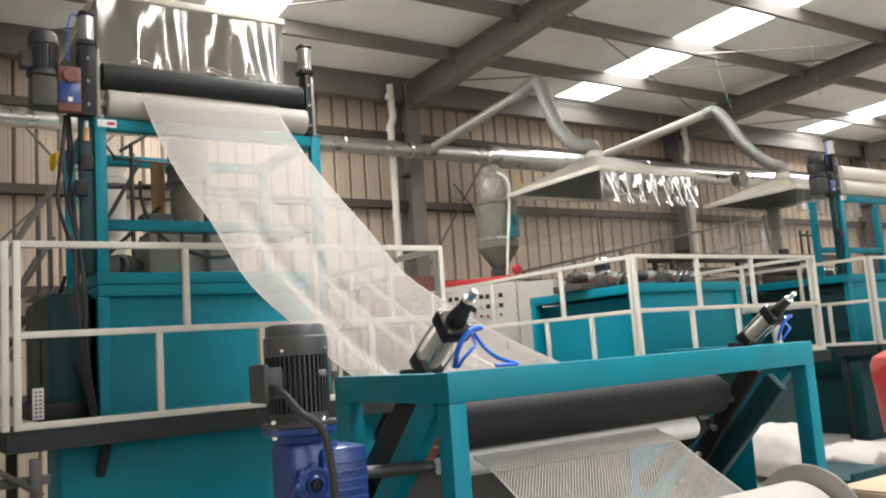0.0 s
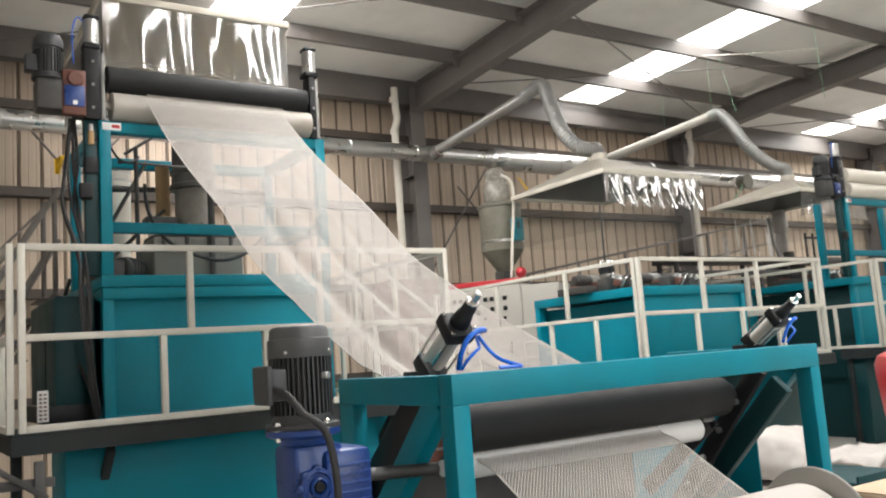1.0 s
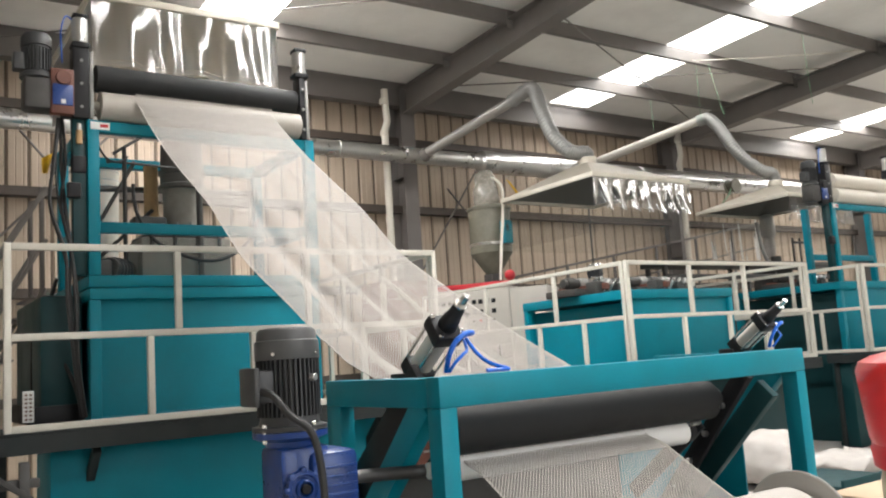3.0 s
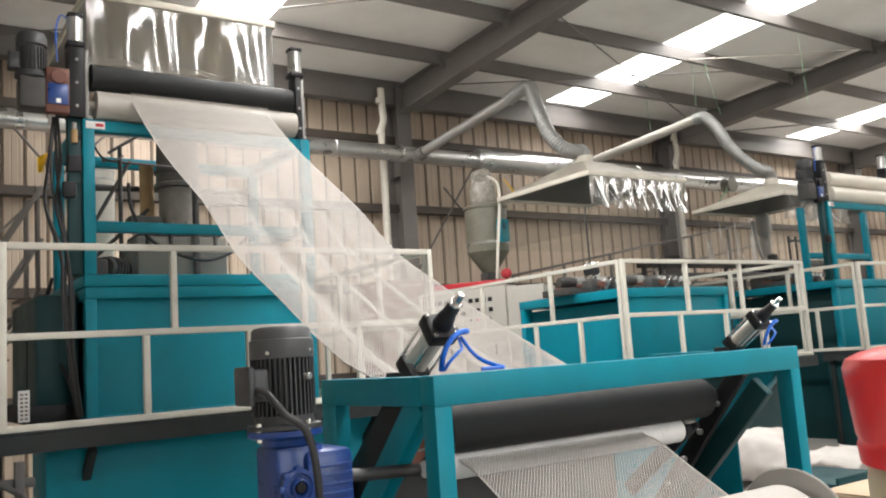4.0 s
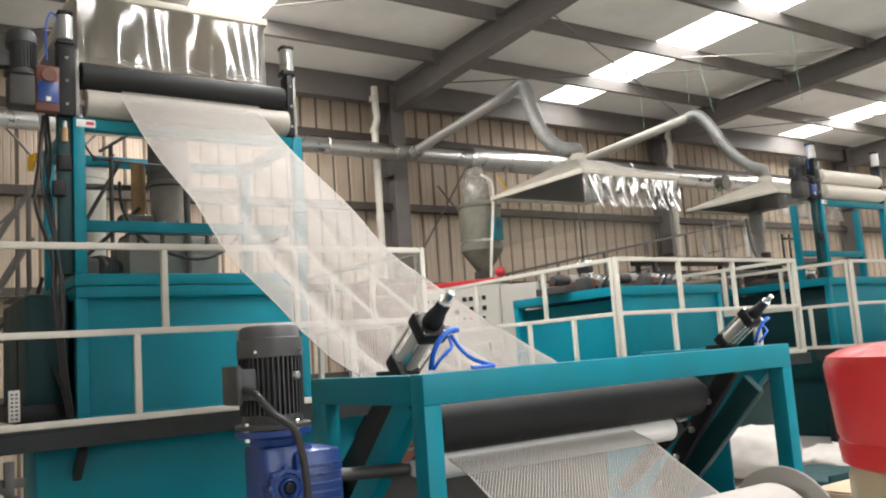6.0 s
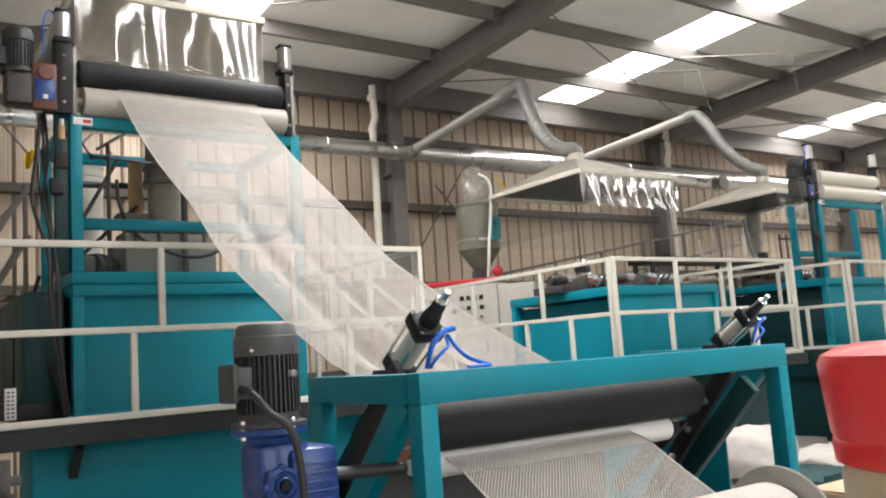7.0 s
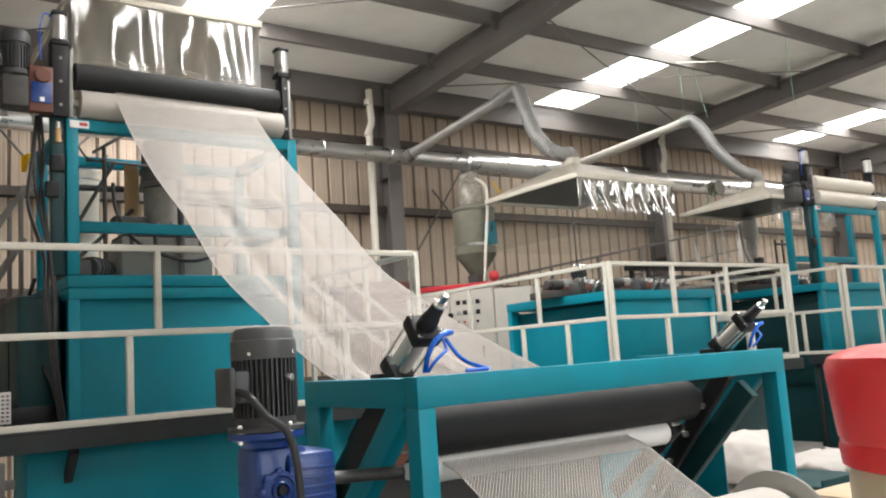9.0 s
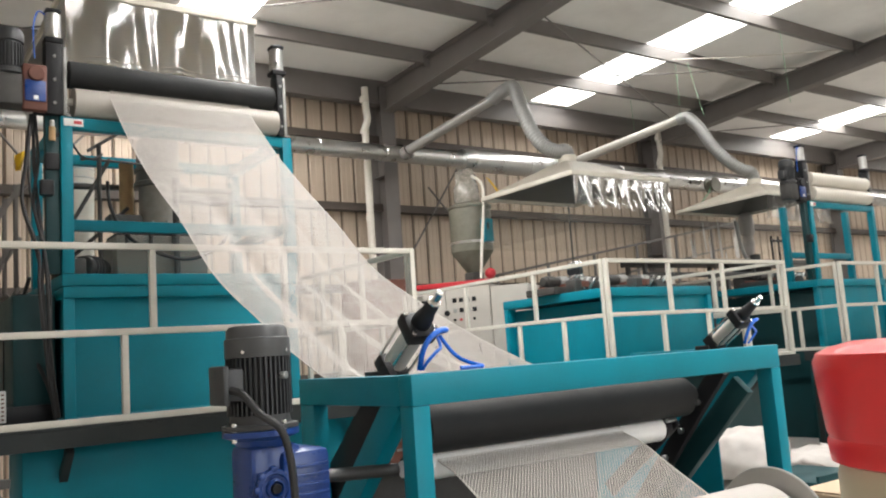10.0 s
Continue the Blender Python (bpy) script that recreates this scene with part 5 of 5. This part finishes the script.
def stairs():
    """Grey access stair against the wall with sloping handrails."""
    s = thing("access_stair", (0.2, 8.6, 0), "dull grey access stair with sloping handrails", "stair")
    for y in (8.45, 9.15):
        part("stringer", one_bar((0.10, y, 0.10), (1.40, y, 2.35), 0.03, 0.16, up=(0, 1, 0)), STEEL, s)
        part("handrail", one_bar((0.10, y, 1.05), (1.42, y, 3.32), 0.045, 0.045), STEEL, s)
        part("lower_rail", one_bar((0.10, y, 0.55), (1.42, y, 2.82), 0.035, 0.035), STEEL, s)
        for x, z in ((0.12, 0.12), (0.75, 1.22), (1.38, 2.32)):
            part("baluster", one_box(x - 0.02, x + 0.02, y - 0.02, y + 0.02, z, z + 1.0), STEEL, s)
    for k in range(12):
        x = 0.16 + 1.2 * k / 11
        part("tread", one_box(x - 0.11, x + 0.11, 8.47, 9.13, 0.19 * (k + 1) - 0.02, 0.19 * (k + 1)), STEEL, s)
    c = thing("yellow_cloth", (1.27, 7.35, 3.2), "yellow cloth hanging on the tower post", "cloth")
    bm = bmesh.new()
    g = []
    for j in range(9):
        v = j / 8
        g.append([bm.verts.new((1.19 + 0.085 * (i / 6) * (1 - 0.5 * v), 7.20 - 0.01 * math.sin(5 * i) - 0.03 * v, 3.29 - 0.13 * v + 0.05 * (i / 6) * (1 - v))) for i in range(7)])
    for a, b in zip(g, g[1:]):
        for i in range(6):
            bm.faces.new((a[i], a[i + 1], b[i + 1], b[i]))
    bmesh.ops.solidify(bm, geom=bm.faces[:], thickness=0.006)
    part("fabric", bm, YELLOW, c)
    for x0, z0, x1, z1 in ((1.2, 3.15, 2.7, 4.75), (2.8, 3.2, 1.4, 4.9), (7.5, 2.9, 8.9, 4.9), (9.2, 3.1, 8.1, 4.3)):
        tagged(link_mesh("wall_brace", one_rod((x0, 11.42, z0), (x1, 11.42, z1), 0.016, seg=10), STEEL, (x0, 11.42, z0)), "thin steel diagonal brace before the wall", "brace", "wall braces", "structure")


stairs()


def scrap():
    s = thing("machine_trolley", (0.5, 5.0, 0), "dark oily trolley frame beside the platform edge", "trolley")
    for z in (0.82, 0.96):
        part("side_bar", one_bar((0.3, 4.9, z), (0.84, 5.05, z - 0.02), 0.05, 0.05), DARKIRON, s)
    part("upright", one_box(0.74, 0.79, 4.98, 5.03, 0, 1.06), DARKIRON, s)
    part("upright", one_box(0.34, 0.39, 4.88, 4.93, 0, 1.1), DARKIRON, s)
    part("diagonal", one_bar((0.45, 4.92, 1.12), (0.80, 5.0, 0.86), 0.03, 0.03), DARKIRON, s)
    part("shelf", one_box(0.34, 0.84, 4.88, 5.2, 0.70, 0.73), DARKIRON, s)


scrap()


# ---- control cabinets and dryer behind ----
TURN = 56


def control_cabinet():
    c = thing("control_cabinet", (7.30, 8.95, 0), "light grey control cabinet with red top trim and meters", "control cabinet")
    x0, x1, y0, y1, z1 = 6.00, 7.30, 8.95, 9.5, 2.40
    part("carcass", one_box(x0, x1, y0 + 0.02, y1, 0.0, z1), CABINET, c)
    part("top_trim", one_box(x0 - 0.01, x1 + 0.01, y0 - 0.01, y0 + 0.03, z1 + 0.001, z1 + 0.07), REDPAINT, c, "red painted top trim")
    for k in range(2):
        a = x0 + 0.01 + k * (x1 - x0) / 2
        d = part("door", one_box(a, a + (x1 - x0) / 2 - 0.02, y0, y0 + 0.02, 0.1, z1 - 0.02), CABINET, c)
        for r in range(2):
            for i in range(4):
                x = a + 0.09 + 0.095 * i
                z = z1 - 0.16 - 0.14 * r
                part("meter", one_box(x, x + 0.06, y0 - 0.012, y0 - 0.001, z - 0.06, z, bevel=0.003), BLACKSTEEL if r == 0 or i % 2 else GREYCYL, d)
        for i in range(4):
            x = a + 0.11 + 0.095 * i
            part("knob", one_rod((x, y0, z1 - 0.46), (x, y0 - 0.03, z1 - 0.46), 0.018, seg=14), REDPAINT if i == 1 else BLACKSTEEL, d)
        part("handle", one_box(a + 0.44, a + 0.465, y0 - 0.03, y0 - 0.001, 1.45, 1.6), BLACKSTEEL, d)
    part("meter_bezel", one_rod((x0 + 0.66, y0, z1 - 0.36), (x0 + 0.66, y0 - 0.02, z1 - 0.36), 0.04, seg=20), BLACKSTEEL, c)
    k = thing("side_cabinet", (7.33, 8.95, 0), "plain light grey cabinet beside the control cabinet", "cabinet")
    part("carcass", one_box(7.33, 7.86, 8.97, 9.6, 0, 2.36), CABINET, k)
    part("door", one_box(7.345, 7.845, 8.95, 8.968, 0.1, 2.33), CABINET, k)
    k.location.x = 7.305
    c.rotation_euler = k.rotation_euler = (0, 0, radians(-TURN))      # both turned to fit the camera's view
    b = thing("brown_crate", (6.1, 9.7, 0), "stack of dark red-brown crates behind the cabinet", "crate")
    part("lower_crate", one_box(5.75, 6.6, 9.72, 10.4, 0, 1.25), GEAR2, b)
    part("upper_crate", one_box(5.78, 6.57, 9.74, 10.38, 1.252, 2.55), GEAR2, b)


control_cabinet()


def dryer():
    """Hopper dryer: cylinder, cone, loader head, clear dust wrap."""
    d = thing("hopper_dryer", (7.17, 9.75, 2.4), "grey-green hopper dryer with a plastic-wrapped loader head", "hopper dryer")
    x, y = 7.64, 9.72
    bm = bmesh.new()
    lathe(bm, (x, y, 2.62), (x, y, 5), [(0, 0.07), (0.02, 0.10), (0.30, 0.295), (0.32, 0.31), (0.95, 0.31), (0.97, 0.33), (1.0, 0.33), (1.01, 0.30), (1.06, 0.18)], 40)
    part("hopper", bm, FRP, d)
    part("band", one_rod((x, y, 3.05), (x, y, 3.09), 0.317, seg=40), ALU, d)
    bm = bmesh.new()
    lathe(bm, (x - 0.03, y, 3.66), (x - 0.03, y, 4.3), [(0, 0.17), (0.05, 0.19), (0.25, 0.18), (0.32, 0.15), (0.42, 0.16), (0.48, 0.13), (0.53, 0.07)], 20)
    rng = random.Random(3)
    for v in bm.verts:
        v.co += Vector((rng.uniform(-.016, .016), rng.uniform(-.016, .016), rng.uniform(-.012, .012)))
    part("wrapped_loader", bm, mat("crumpled_clear_wrap", (0.30, 0.28, 0.245), 0.22, 0.0, var=0.4, scale=16, bump=0.5, fine=40), d, "loader head in crumpled plastic wrap")
    part("control_box", one_box(x - 0.06, x + 0.10, y - 0.41, y - 0.31, 3.05, 3.38, bevel=0.01), TEAL, d, "small teal control box")
    part("box_slot", one_box(x - 0.02, x + 0.02, y - 0.416, y - 0.411, 3.22, 3.32, bevel=0), BLACKSTEEL, d)
    part("suction_hose", one_tube([(x - 0.05, y - 0.18, 4.05), (x - 0.02, y - 0.36, 3.9), (x - 0.10, y - 0.48, 3.6), (x - 0.20, y - 0.50, 3.0), (x - 0.26, y - 0.5, 2.5)], 0.022, seg=10), PVC, d, "pale suction hose")
    bm = bmesh.new()
    vs = [bm.verts.new(p) for p in ((x + 0.12, y - 0.30, 4.02), (x + 0.20, y - 0.30, 3.98), (x + 0.42, y - 0.38, 3.66), (x + 0.36, y - 0.38, 3.64))]
    bm.faces.new(vs)
    bmesh.ops.solidify(bm, geom=bm.faces[:], thickness=0.01)
    part("strap", bm, YELLOW, d, "yellow fabric strap")
    part("throat", one_box(x - 0.10, x + 0.10, y - 0.10, y + 0.10, 2.36, 2.64), DARKIRON, d)
    part("feeder", one_box(x - 0.3, x + 0.5, y - 0.25, y + 0.25, 0.0, 2.36), DARKIRON, d)
    bm = bmesh.new()
    bmesh.ops.create_icosphere(bm, subdivisions=3, radius=0.075, matrix=Matrix.Translation((7.36, 8.98, 2.545)))
    k = thing("alarm_lamp", (7.36, 8.98, 2.47), "small red alarm lamp on the cabinet", "lamp")
    part("dome", bm, REDPAINT, k)


dryer()


# ---- gear on the second and third housing ----
def extruder(x, y, z, label):
    e = thing("extruder", (x, y, z), label, "extruder", "extruders")
    part("bed", one_box(x - 0.30, x + 0.75, y + 0.25, y + 0.75, z, z + 0.08), DARKIRON, e)
    part("barrel", one_rod((x - 0.25, y + 0.5, z + 0.16), (x + 0.8, y + 0.5, z + 0.16), 0.055), DARKIRON, e)
    for k in range(5):
        part("heater_band", one_rod((x - 0.2 + 0.19 * k, y + 0.5, z + 0.16), (x - 0.07 + 0.19 * k, y + 0.5, z + 0.16), 0.068, seg=24), GREYCYL if k % 2 else DARKIRON, e)
    part("guard", one_box(x - 0.12, x + 0.02, y + 0.1, y + 0.26, z, z + 0.15, bevel=0.015), DARKIRON, e)
    part("beam", one_bar((x + 0.02, y + 0.05, z + 0.09), (x + 0.02, y + 0.85, z + 0.09), 0.07, 0.07), GEAR2, e)
    part("motor", one_rod((x + 0.30, y + 0.1, z + 0.07), (x + 0.30, y + 0.32, z + 0.07), 0.06, seg=24), DARKIRON, e)
    for k in range(5):
        part("pipe", one_tube([(x + 0.1 * k, y + 0.2, z + 0.05), (x + 0.1 * k + 0.05, y + 0.15, z + 0.16), (x + 0.1 * k + 0.16, y + 0.3, z + 0.13)], 0.014, seg=8), ALU, e)
    return e


extruder(7.0, 6.75, 2.072, "dark extruder drive and pipes on the second housing")
extruder(7.85, 6.6, 2.072, "dark extruder barrel with bright pipes on the housing")
extruder(11.3, 6.9, 2.142, "dark extruder drive on the third housing")
extruder(9.7, 9.2, 1.95, "dark extruder barrel on a steel equipment stand")


def foil_lamp():
    """A black lamp head wrapped in crumpled foil, hung on a rod from the hood."""
    f = thing("foil_lamp", (7.03, 7.0, 2.32), "black lamp head with crumpled bright foil on a hanging rod", "work lamp")
    part("head", one_rod((6.96, 6.95, 2.33), (7.10, 7.02, 2.33), 0.075, seg=24), BLACKSTEEL, f)
    for z, sz, seed in ((2.40, 0.045, 8), (2.262, 0.038, 9)):
        bm = bmesh.new()
        bmesh.ops.create_icosphere(bm, subdivisions=3, radius=1.0)
        rng = random.Random(seed)
        for v in bm.verts:
            v.co = Vector((v.co.x * 0.095, v.co.y * 0.075, v.co.z * sz)) + Vector([rng.uniform(-.014, .014) for _ in range(3)]) + Vector((7.03, 6.97, z))
        part("foil", bm, FOIL, f, "crumpled bright foil", smooth=0)
    part("hanger_rod", one_rod((7.03, 7.0, 2.40), (7.05, 7.02, 3.10), 0.010, seg=8), DARKIRON, f)
    part("base_rod", one_rod((7.03, 7.0, 2.072), (7.03, 7.0, 2.27), 0.014, seg=8), DARKIRON, f)


foil_lamp()


def support_stand(x0, x1, y, z, label):
    s = thing("equipment_stand", (x0, y, 0), label, "stand", "equipment stands")
    for x in (x0, x1 - 0.06):
        for yy in (y, y + 0.9):
            part("leg", one_box(x, x + 0.06, yy, yy + 0.06, 0, z), DARKIRON, s)
    part("table", one_box(x0 - 0.02, x1 + 0.02, y - 0.02, y + 0.98, z, z + 0.05), DARKIRON, s)
    part("side_panel", one_box(x0 + 0.06, x1 - 0.06, y + 0.02, y + 0.03, 0.4, z - 0.02), GREYCYL, s)
    return s


support_stand(9.3, 10.7, 9.2, 1.90, "dark steel equipment stand with extruder")


def back_walkway():
    """Handrail of the rear walkway, which rises beyond the second machine."""
    w = thing("rear_handrail", (8.16, 9.95, 1.2), "dull grey handrail of the rising rear walkway", "handrail")
    x0, x1, z0, slope = 8.16, 14.7, 2.61, 0.169
    z1 = z0 + slope * (x1 - x0)
    part("top_rail", one_bar((x0, 9.95, z0), (x1, 9.95, z1), 0.04, 0.04), STEEL, w)
    part("middle_rail", one_bar((x0, 9.95, z0 - 0.45), (x1, 9.95, z1 - 0.45), 0.035, 0.035), STEEL, w)
    n = 7
    for k in range(n):
        x = x0 + 0.1 + (x1 - x0 - 0.2) * k / (n - 1)
        part("post", one_box(x - 0.02, x + 0.02, 9.93, 9.97, 0.0, z0 + slope * (x - x0) - 0.02), STEEL, w)


back_walkway()


def far_gear():
    """Gear behind the third machine: wrapped loader, small frame on a dark bench, hose reel below the duct."""
    g = thing("material_loader", (13.3, 9.0, 0), "wrapped grey material loader on a dark feeder", "loader")
    bm = bmesh.new()
    lathe(bm, (13.3, 9.0, 2.86), (13.3, 9.0, 4), [(0, 0.06), (0.04, 0.08), (0.20, 0.10), (0.34, 0.09), (0.40, 0.12), (0.70, 0.125), (0.76, 0.08)], 20)
    rng = random.Random(6)
    for v in bm.verts:
        v.co += Vector([rng.uniform(-.012, .012) for _ in range(3)])
    part("wrapped_head", bm, SACK, g, "loader head in dull wrap")
    part("feeder", one_box(13.0, 13.6, 8.8, 9.2, 0, 2.62, bevel=0.01), DARKIRON, g)
    part("motor", one_rod((13.3, 8.9, 2.62), (13.3, 8.9, 2.86), 0.09, seg=20), DARKIRON, g)
    part("drop_hose", one_tube([(12.85, 8.9, 3.45), (12.88, 8.88, 3.1), (12.95, 8.85, 2.8), (13.12, 8.82, 2.55)], 0.032, seg=12), GREYHOSE, g, "grey hanging hose")
    b = thing("machine_bench", (10.2, 8.6, 0), "dark steel bench with a small black frame on it", "bench")
    part("top", one_box(9.9, 14.34, 8.45, 8.95, 2.62, 2.71, bevel=0.006), DARKIRON, b)
    part("front_rail", one_box(9.9, 14.34, 8.43, 8.448, 2.41, 2.49, bevel=0.004), DARKIRON, b)
    for x in (9.95, 11.92, 14.24):
        part("leg", one_box(x, x + 0.06, 8.5, 8.56, 0, 2.62), DARKIRON, b)
        part("leg", one_box(x, x + 0.06, 8.84, 8.90, 0, 2.62), DARKIRON, b)
    fr = part("black_frame", one_box(13.39, 13.84, 8.6, 8.63, 3.05, 3.09), BLACKSTEEL, b)
    for k in range(3):
        x = 13.39 + 0.02 + (13.84 - 13.39 - 0.04) * k / 2
        part("upright", one_box(x - 0.015, x + 0.015, 8.602, 8.628, 2.71, 3.05), BLACKSTEEL, fr)
        part("finial", one_rod((x, 8.615, 3.09), (x, 8.615, 3.09 + 0.06), 0.02, seg=10), BLACKSTEEL, fr)
    r = thing("hose_reel", (14.33, 10.4, 4.49), "dark green hose reel hung under the duct", "hose reel")
    cx, cz = 14.33, 4.49
    part("drum", one_rod((cx, 10.32, cz), (cx, 10.48, cz), 0.10, seg=24), FRP, r)
    for y in (10.30, 10.47):
        part("cheek", one_rod((cx, y, cz), (cx, y + 0.02, cz), 0.155, seg=28), FRP, r)
    part("hanger", one_box(cx - 0.02, cx + 0.02, 10.38, 10.42, cz + 0.10, 4.60), STEEL, r)
    part("hose_end", one_tube([(cx - 0.12, 10.36, cz - 0.06), (cx - 0.35, 10.25, cz - 0.22), (cx - 0.75, 10.1, cz - 0.42)], 0.012, seg=8), GREENROPE, r, "thin green hose")


far_gear()


# ---- sacks, tray, carton before the machines ----
def sack(x, y, z, lx, ly, lz, turn, seed, lean=0):
    bm = bmesh.new()
    bmesh.ops.create_cube(bm, size=1.0)
    bmesh.ops.subdivide_edges(bm, edges=bm.edges[:], cuts=15, use_grid_fill=True)
    rng = random.Random(seed)
    o = Vector((rng.uniform(0, 9), rng.uniform(0, 9), 0))
    for v in bm.verts:
        c = v.co * 2
        k = (1 - 0.22 * c.x ** 4) * (1 - 0.22 * c.y ** 4)
        v.co = Vector((v.co.x * lx * (1 - 0.10 * c.z ** 2), v.co.y * ly * (1 - 0.10 * c.z ** 2), (v.co.z * k + 0.5 * 0.96) * lz))
        v.co += 0.04 * noise.noise_vector(v.co * 5 + o) + 0.018 * noise.noise_vector(v.co * 14 + o)
        v.co.z = max(v.co.z, 0)
    bm.transform(Matrix.Translation((x, y, z)) @ Matrix.Rotation(radians(turn), 4, "Z"))
    ob = link_mesh("sack", bm, SACK, (x, y, z), 180)
    return tagged(ob, "bulging white woven plastic sack stacked before the machines", "sack", "white sacks")


sack(5.92, 4.00, 0.0, 0.95, 0.6, 0.38, 15, 1)
sack(5.80, 4.02, 0.38, 0.66, 0.5, 0.36, 20, 2)
sack(6.95, 3.95, 0.0, 0.95, 0.6, 0.34, -10, 3)
sack(6.85, 3.95, 0.34, 0.80, 0.5, 0.14, 5, 4)
sack(6.55, 3.25, 0.0, 0.9, 0.55, 0.34, 30, 5)


def tray():
    t = thing("steel_tray", (4.85, 2.95, 0), "dark green steel tray on legs holding loose parts", "tray")
    part("pan", one_box(4.62, 5.2, 2.7, 3.2, 0.54, 0.60), GREENSHADE, t)
    for x in (4.64, 5.14):
        for y in (2.72, 3.14):
            part("leg", one_box(x, x + 0.04, y, y + 0.04, 0, 0.54), DARKIRON, t)
    part("lip", one_box(4.60, 5.22, 2.68, 2.70, 0.54, 0.64), GREENSHADE, t)
    c = thing("carton", (2.95, 1.4, 0), "plain brown cardboard carton with closed flaps", "carton")
    part("box_body", one_box(2.72, 3.5, 1.0, 1.58, 0, 0.93, bevel=0.006), CARTON, c)
    part("flap", one_box(2.725, 3.10, 1.005, 1.575, 0.931, 0.936, bevel=0.001), CARTON, c)
    part("flap", one_box(3.11, 3.495, 1.005, 1.575, 0.931, 0.937, bevel=0.001), CARTON, c)


tray()


# ---- ropes and wires under the roof ----
def rope(p, q, material, label, r=0.0035):
    p, q = Vector(p), Vector(q)
    m = (p + q) / 2 + Vector((0.01, 0.01, -0.02))
    ob = link_mesh("rope", one_tube([p, m, q], r, seg=6, n=6), material, p)
    tagged(ob, label, "rope", "roof ropes")


for a, b in (((11.04, 8.4, 5.93), (11.03, 8.4, 4.95)), ((11.30, 8.36, 5.93), (11.36, 8.2, 5.0)), ((11.57, 6.84, 5.98), (11.62, 6.84, 4.85)), ((11.65, 9.95, 5.87), (11.68, 9.95, 5.25)), ((9.9, 8.36, 5.93), (9.92, 8.36, 5.65))):
    rope(a, b, GREENROPE, "green nylon rope hanging from the roof")
rope((10.9, 8.38, 5.93), (13.4, 6.9, 5.98), PVC, "thin pale wire stretched under the roof", 0.008)


# ---- motion ----
def sag(t):
    """How far the middle of the web hangs below its mean, in metres."""
    keys = ((0, .17), (.2, .13), (.4, .097), (.6, .075), (.8, .05), (1.2, .037), (1.6, .023), (2.5, .02), (4, .018), (4.5, .004), (5.2, 0), (5.6, .005), (6.8, .046), (7.6, .055), (8, .072), (8.4, .08), (8.8, .103), (9.2, .12), (9.6, .14), (10, .135))
    for (a, u), (b, v) in zip(keys, keys[1:]):
        if a <= t <= b:
            return u + (v - u) * (t - a) / (b - a)
    return keys[-1][1]


def motions():
    times = [i * 0.25 for i in range(41)]
    a0, a1 = path_all[0], path_all[-1]
    chord = (a1 - a0).normalized()
    nrm = Vector((1, 0, 0)).cross(chord)
    nrm = nrm if nrm.z > 0 else -nrm
    for ob, s, seg_path in BANDS:
        home = ob.location.copy()
        rows = []
        for t in times:
            d = -sag(t)
            off = d * math.sin(math.pi * s) ** 1.0
            turn = math.atan2(d * math.pi * math.cos(math.pi * s), run_len)
            rows.append((t, Matrix.Translation(home + nrm * off) @ Matrix.Rotation(-turn, 4, "X")))
        walk(ob, rows)
    spins = [(rollers_a[0], -70), (rollers_a[1], 70), (rollers_f[0], 80), (rollers_f[1], -88), (wind_roll, 46), (wind_disc, 46), (rollers_c[0], -70), (rollers_c[1], 70)]
    for ob, rate in spins:
        home = ob.location.copy()
        walk(ob, [(t, Matrix.Translation(home) @ Matrix.Rotation(radians(rate * t), 4, "X")) for t in [i * 0.5 for i in range(21)]])


motions()
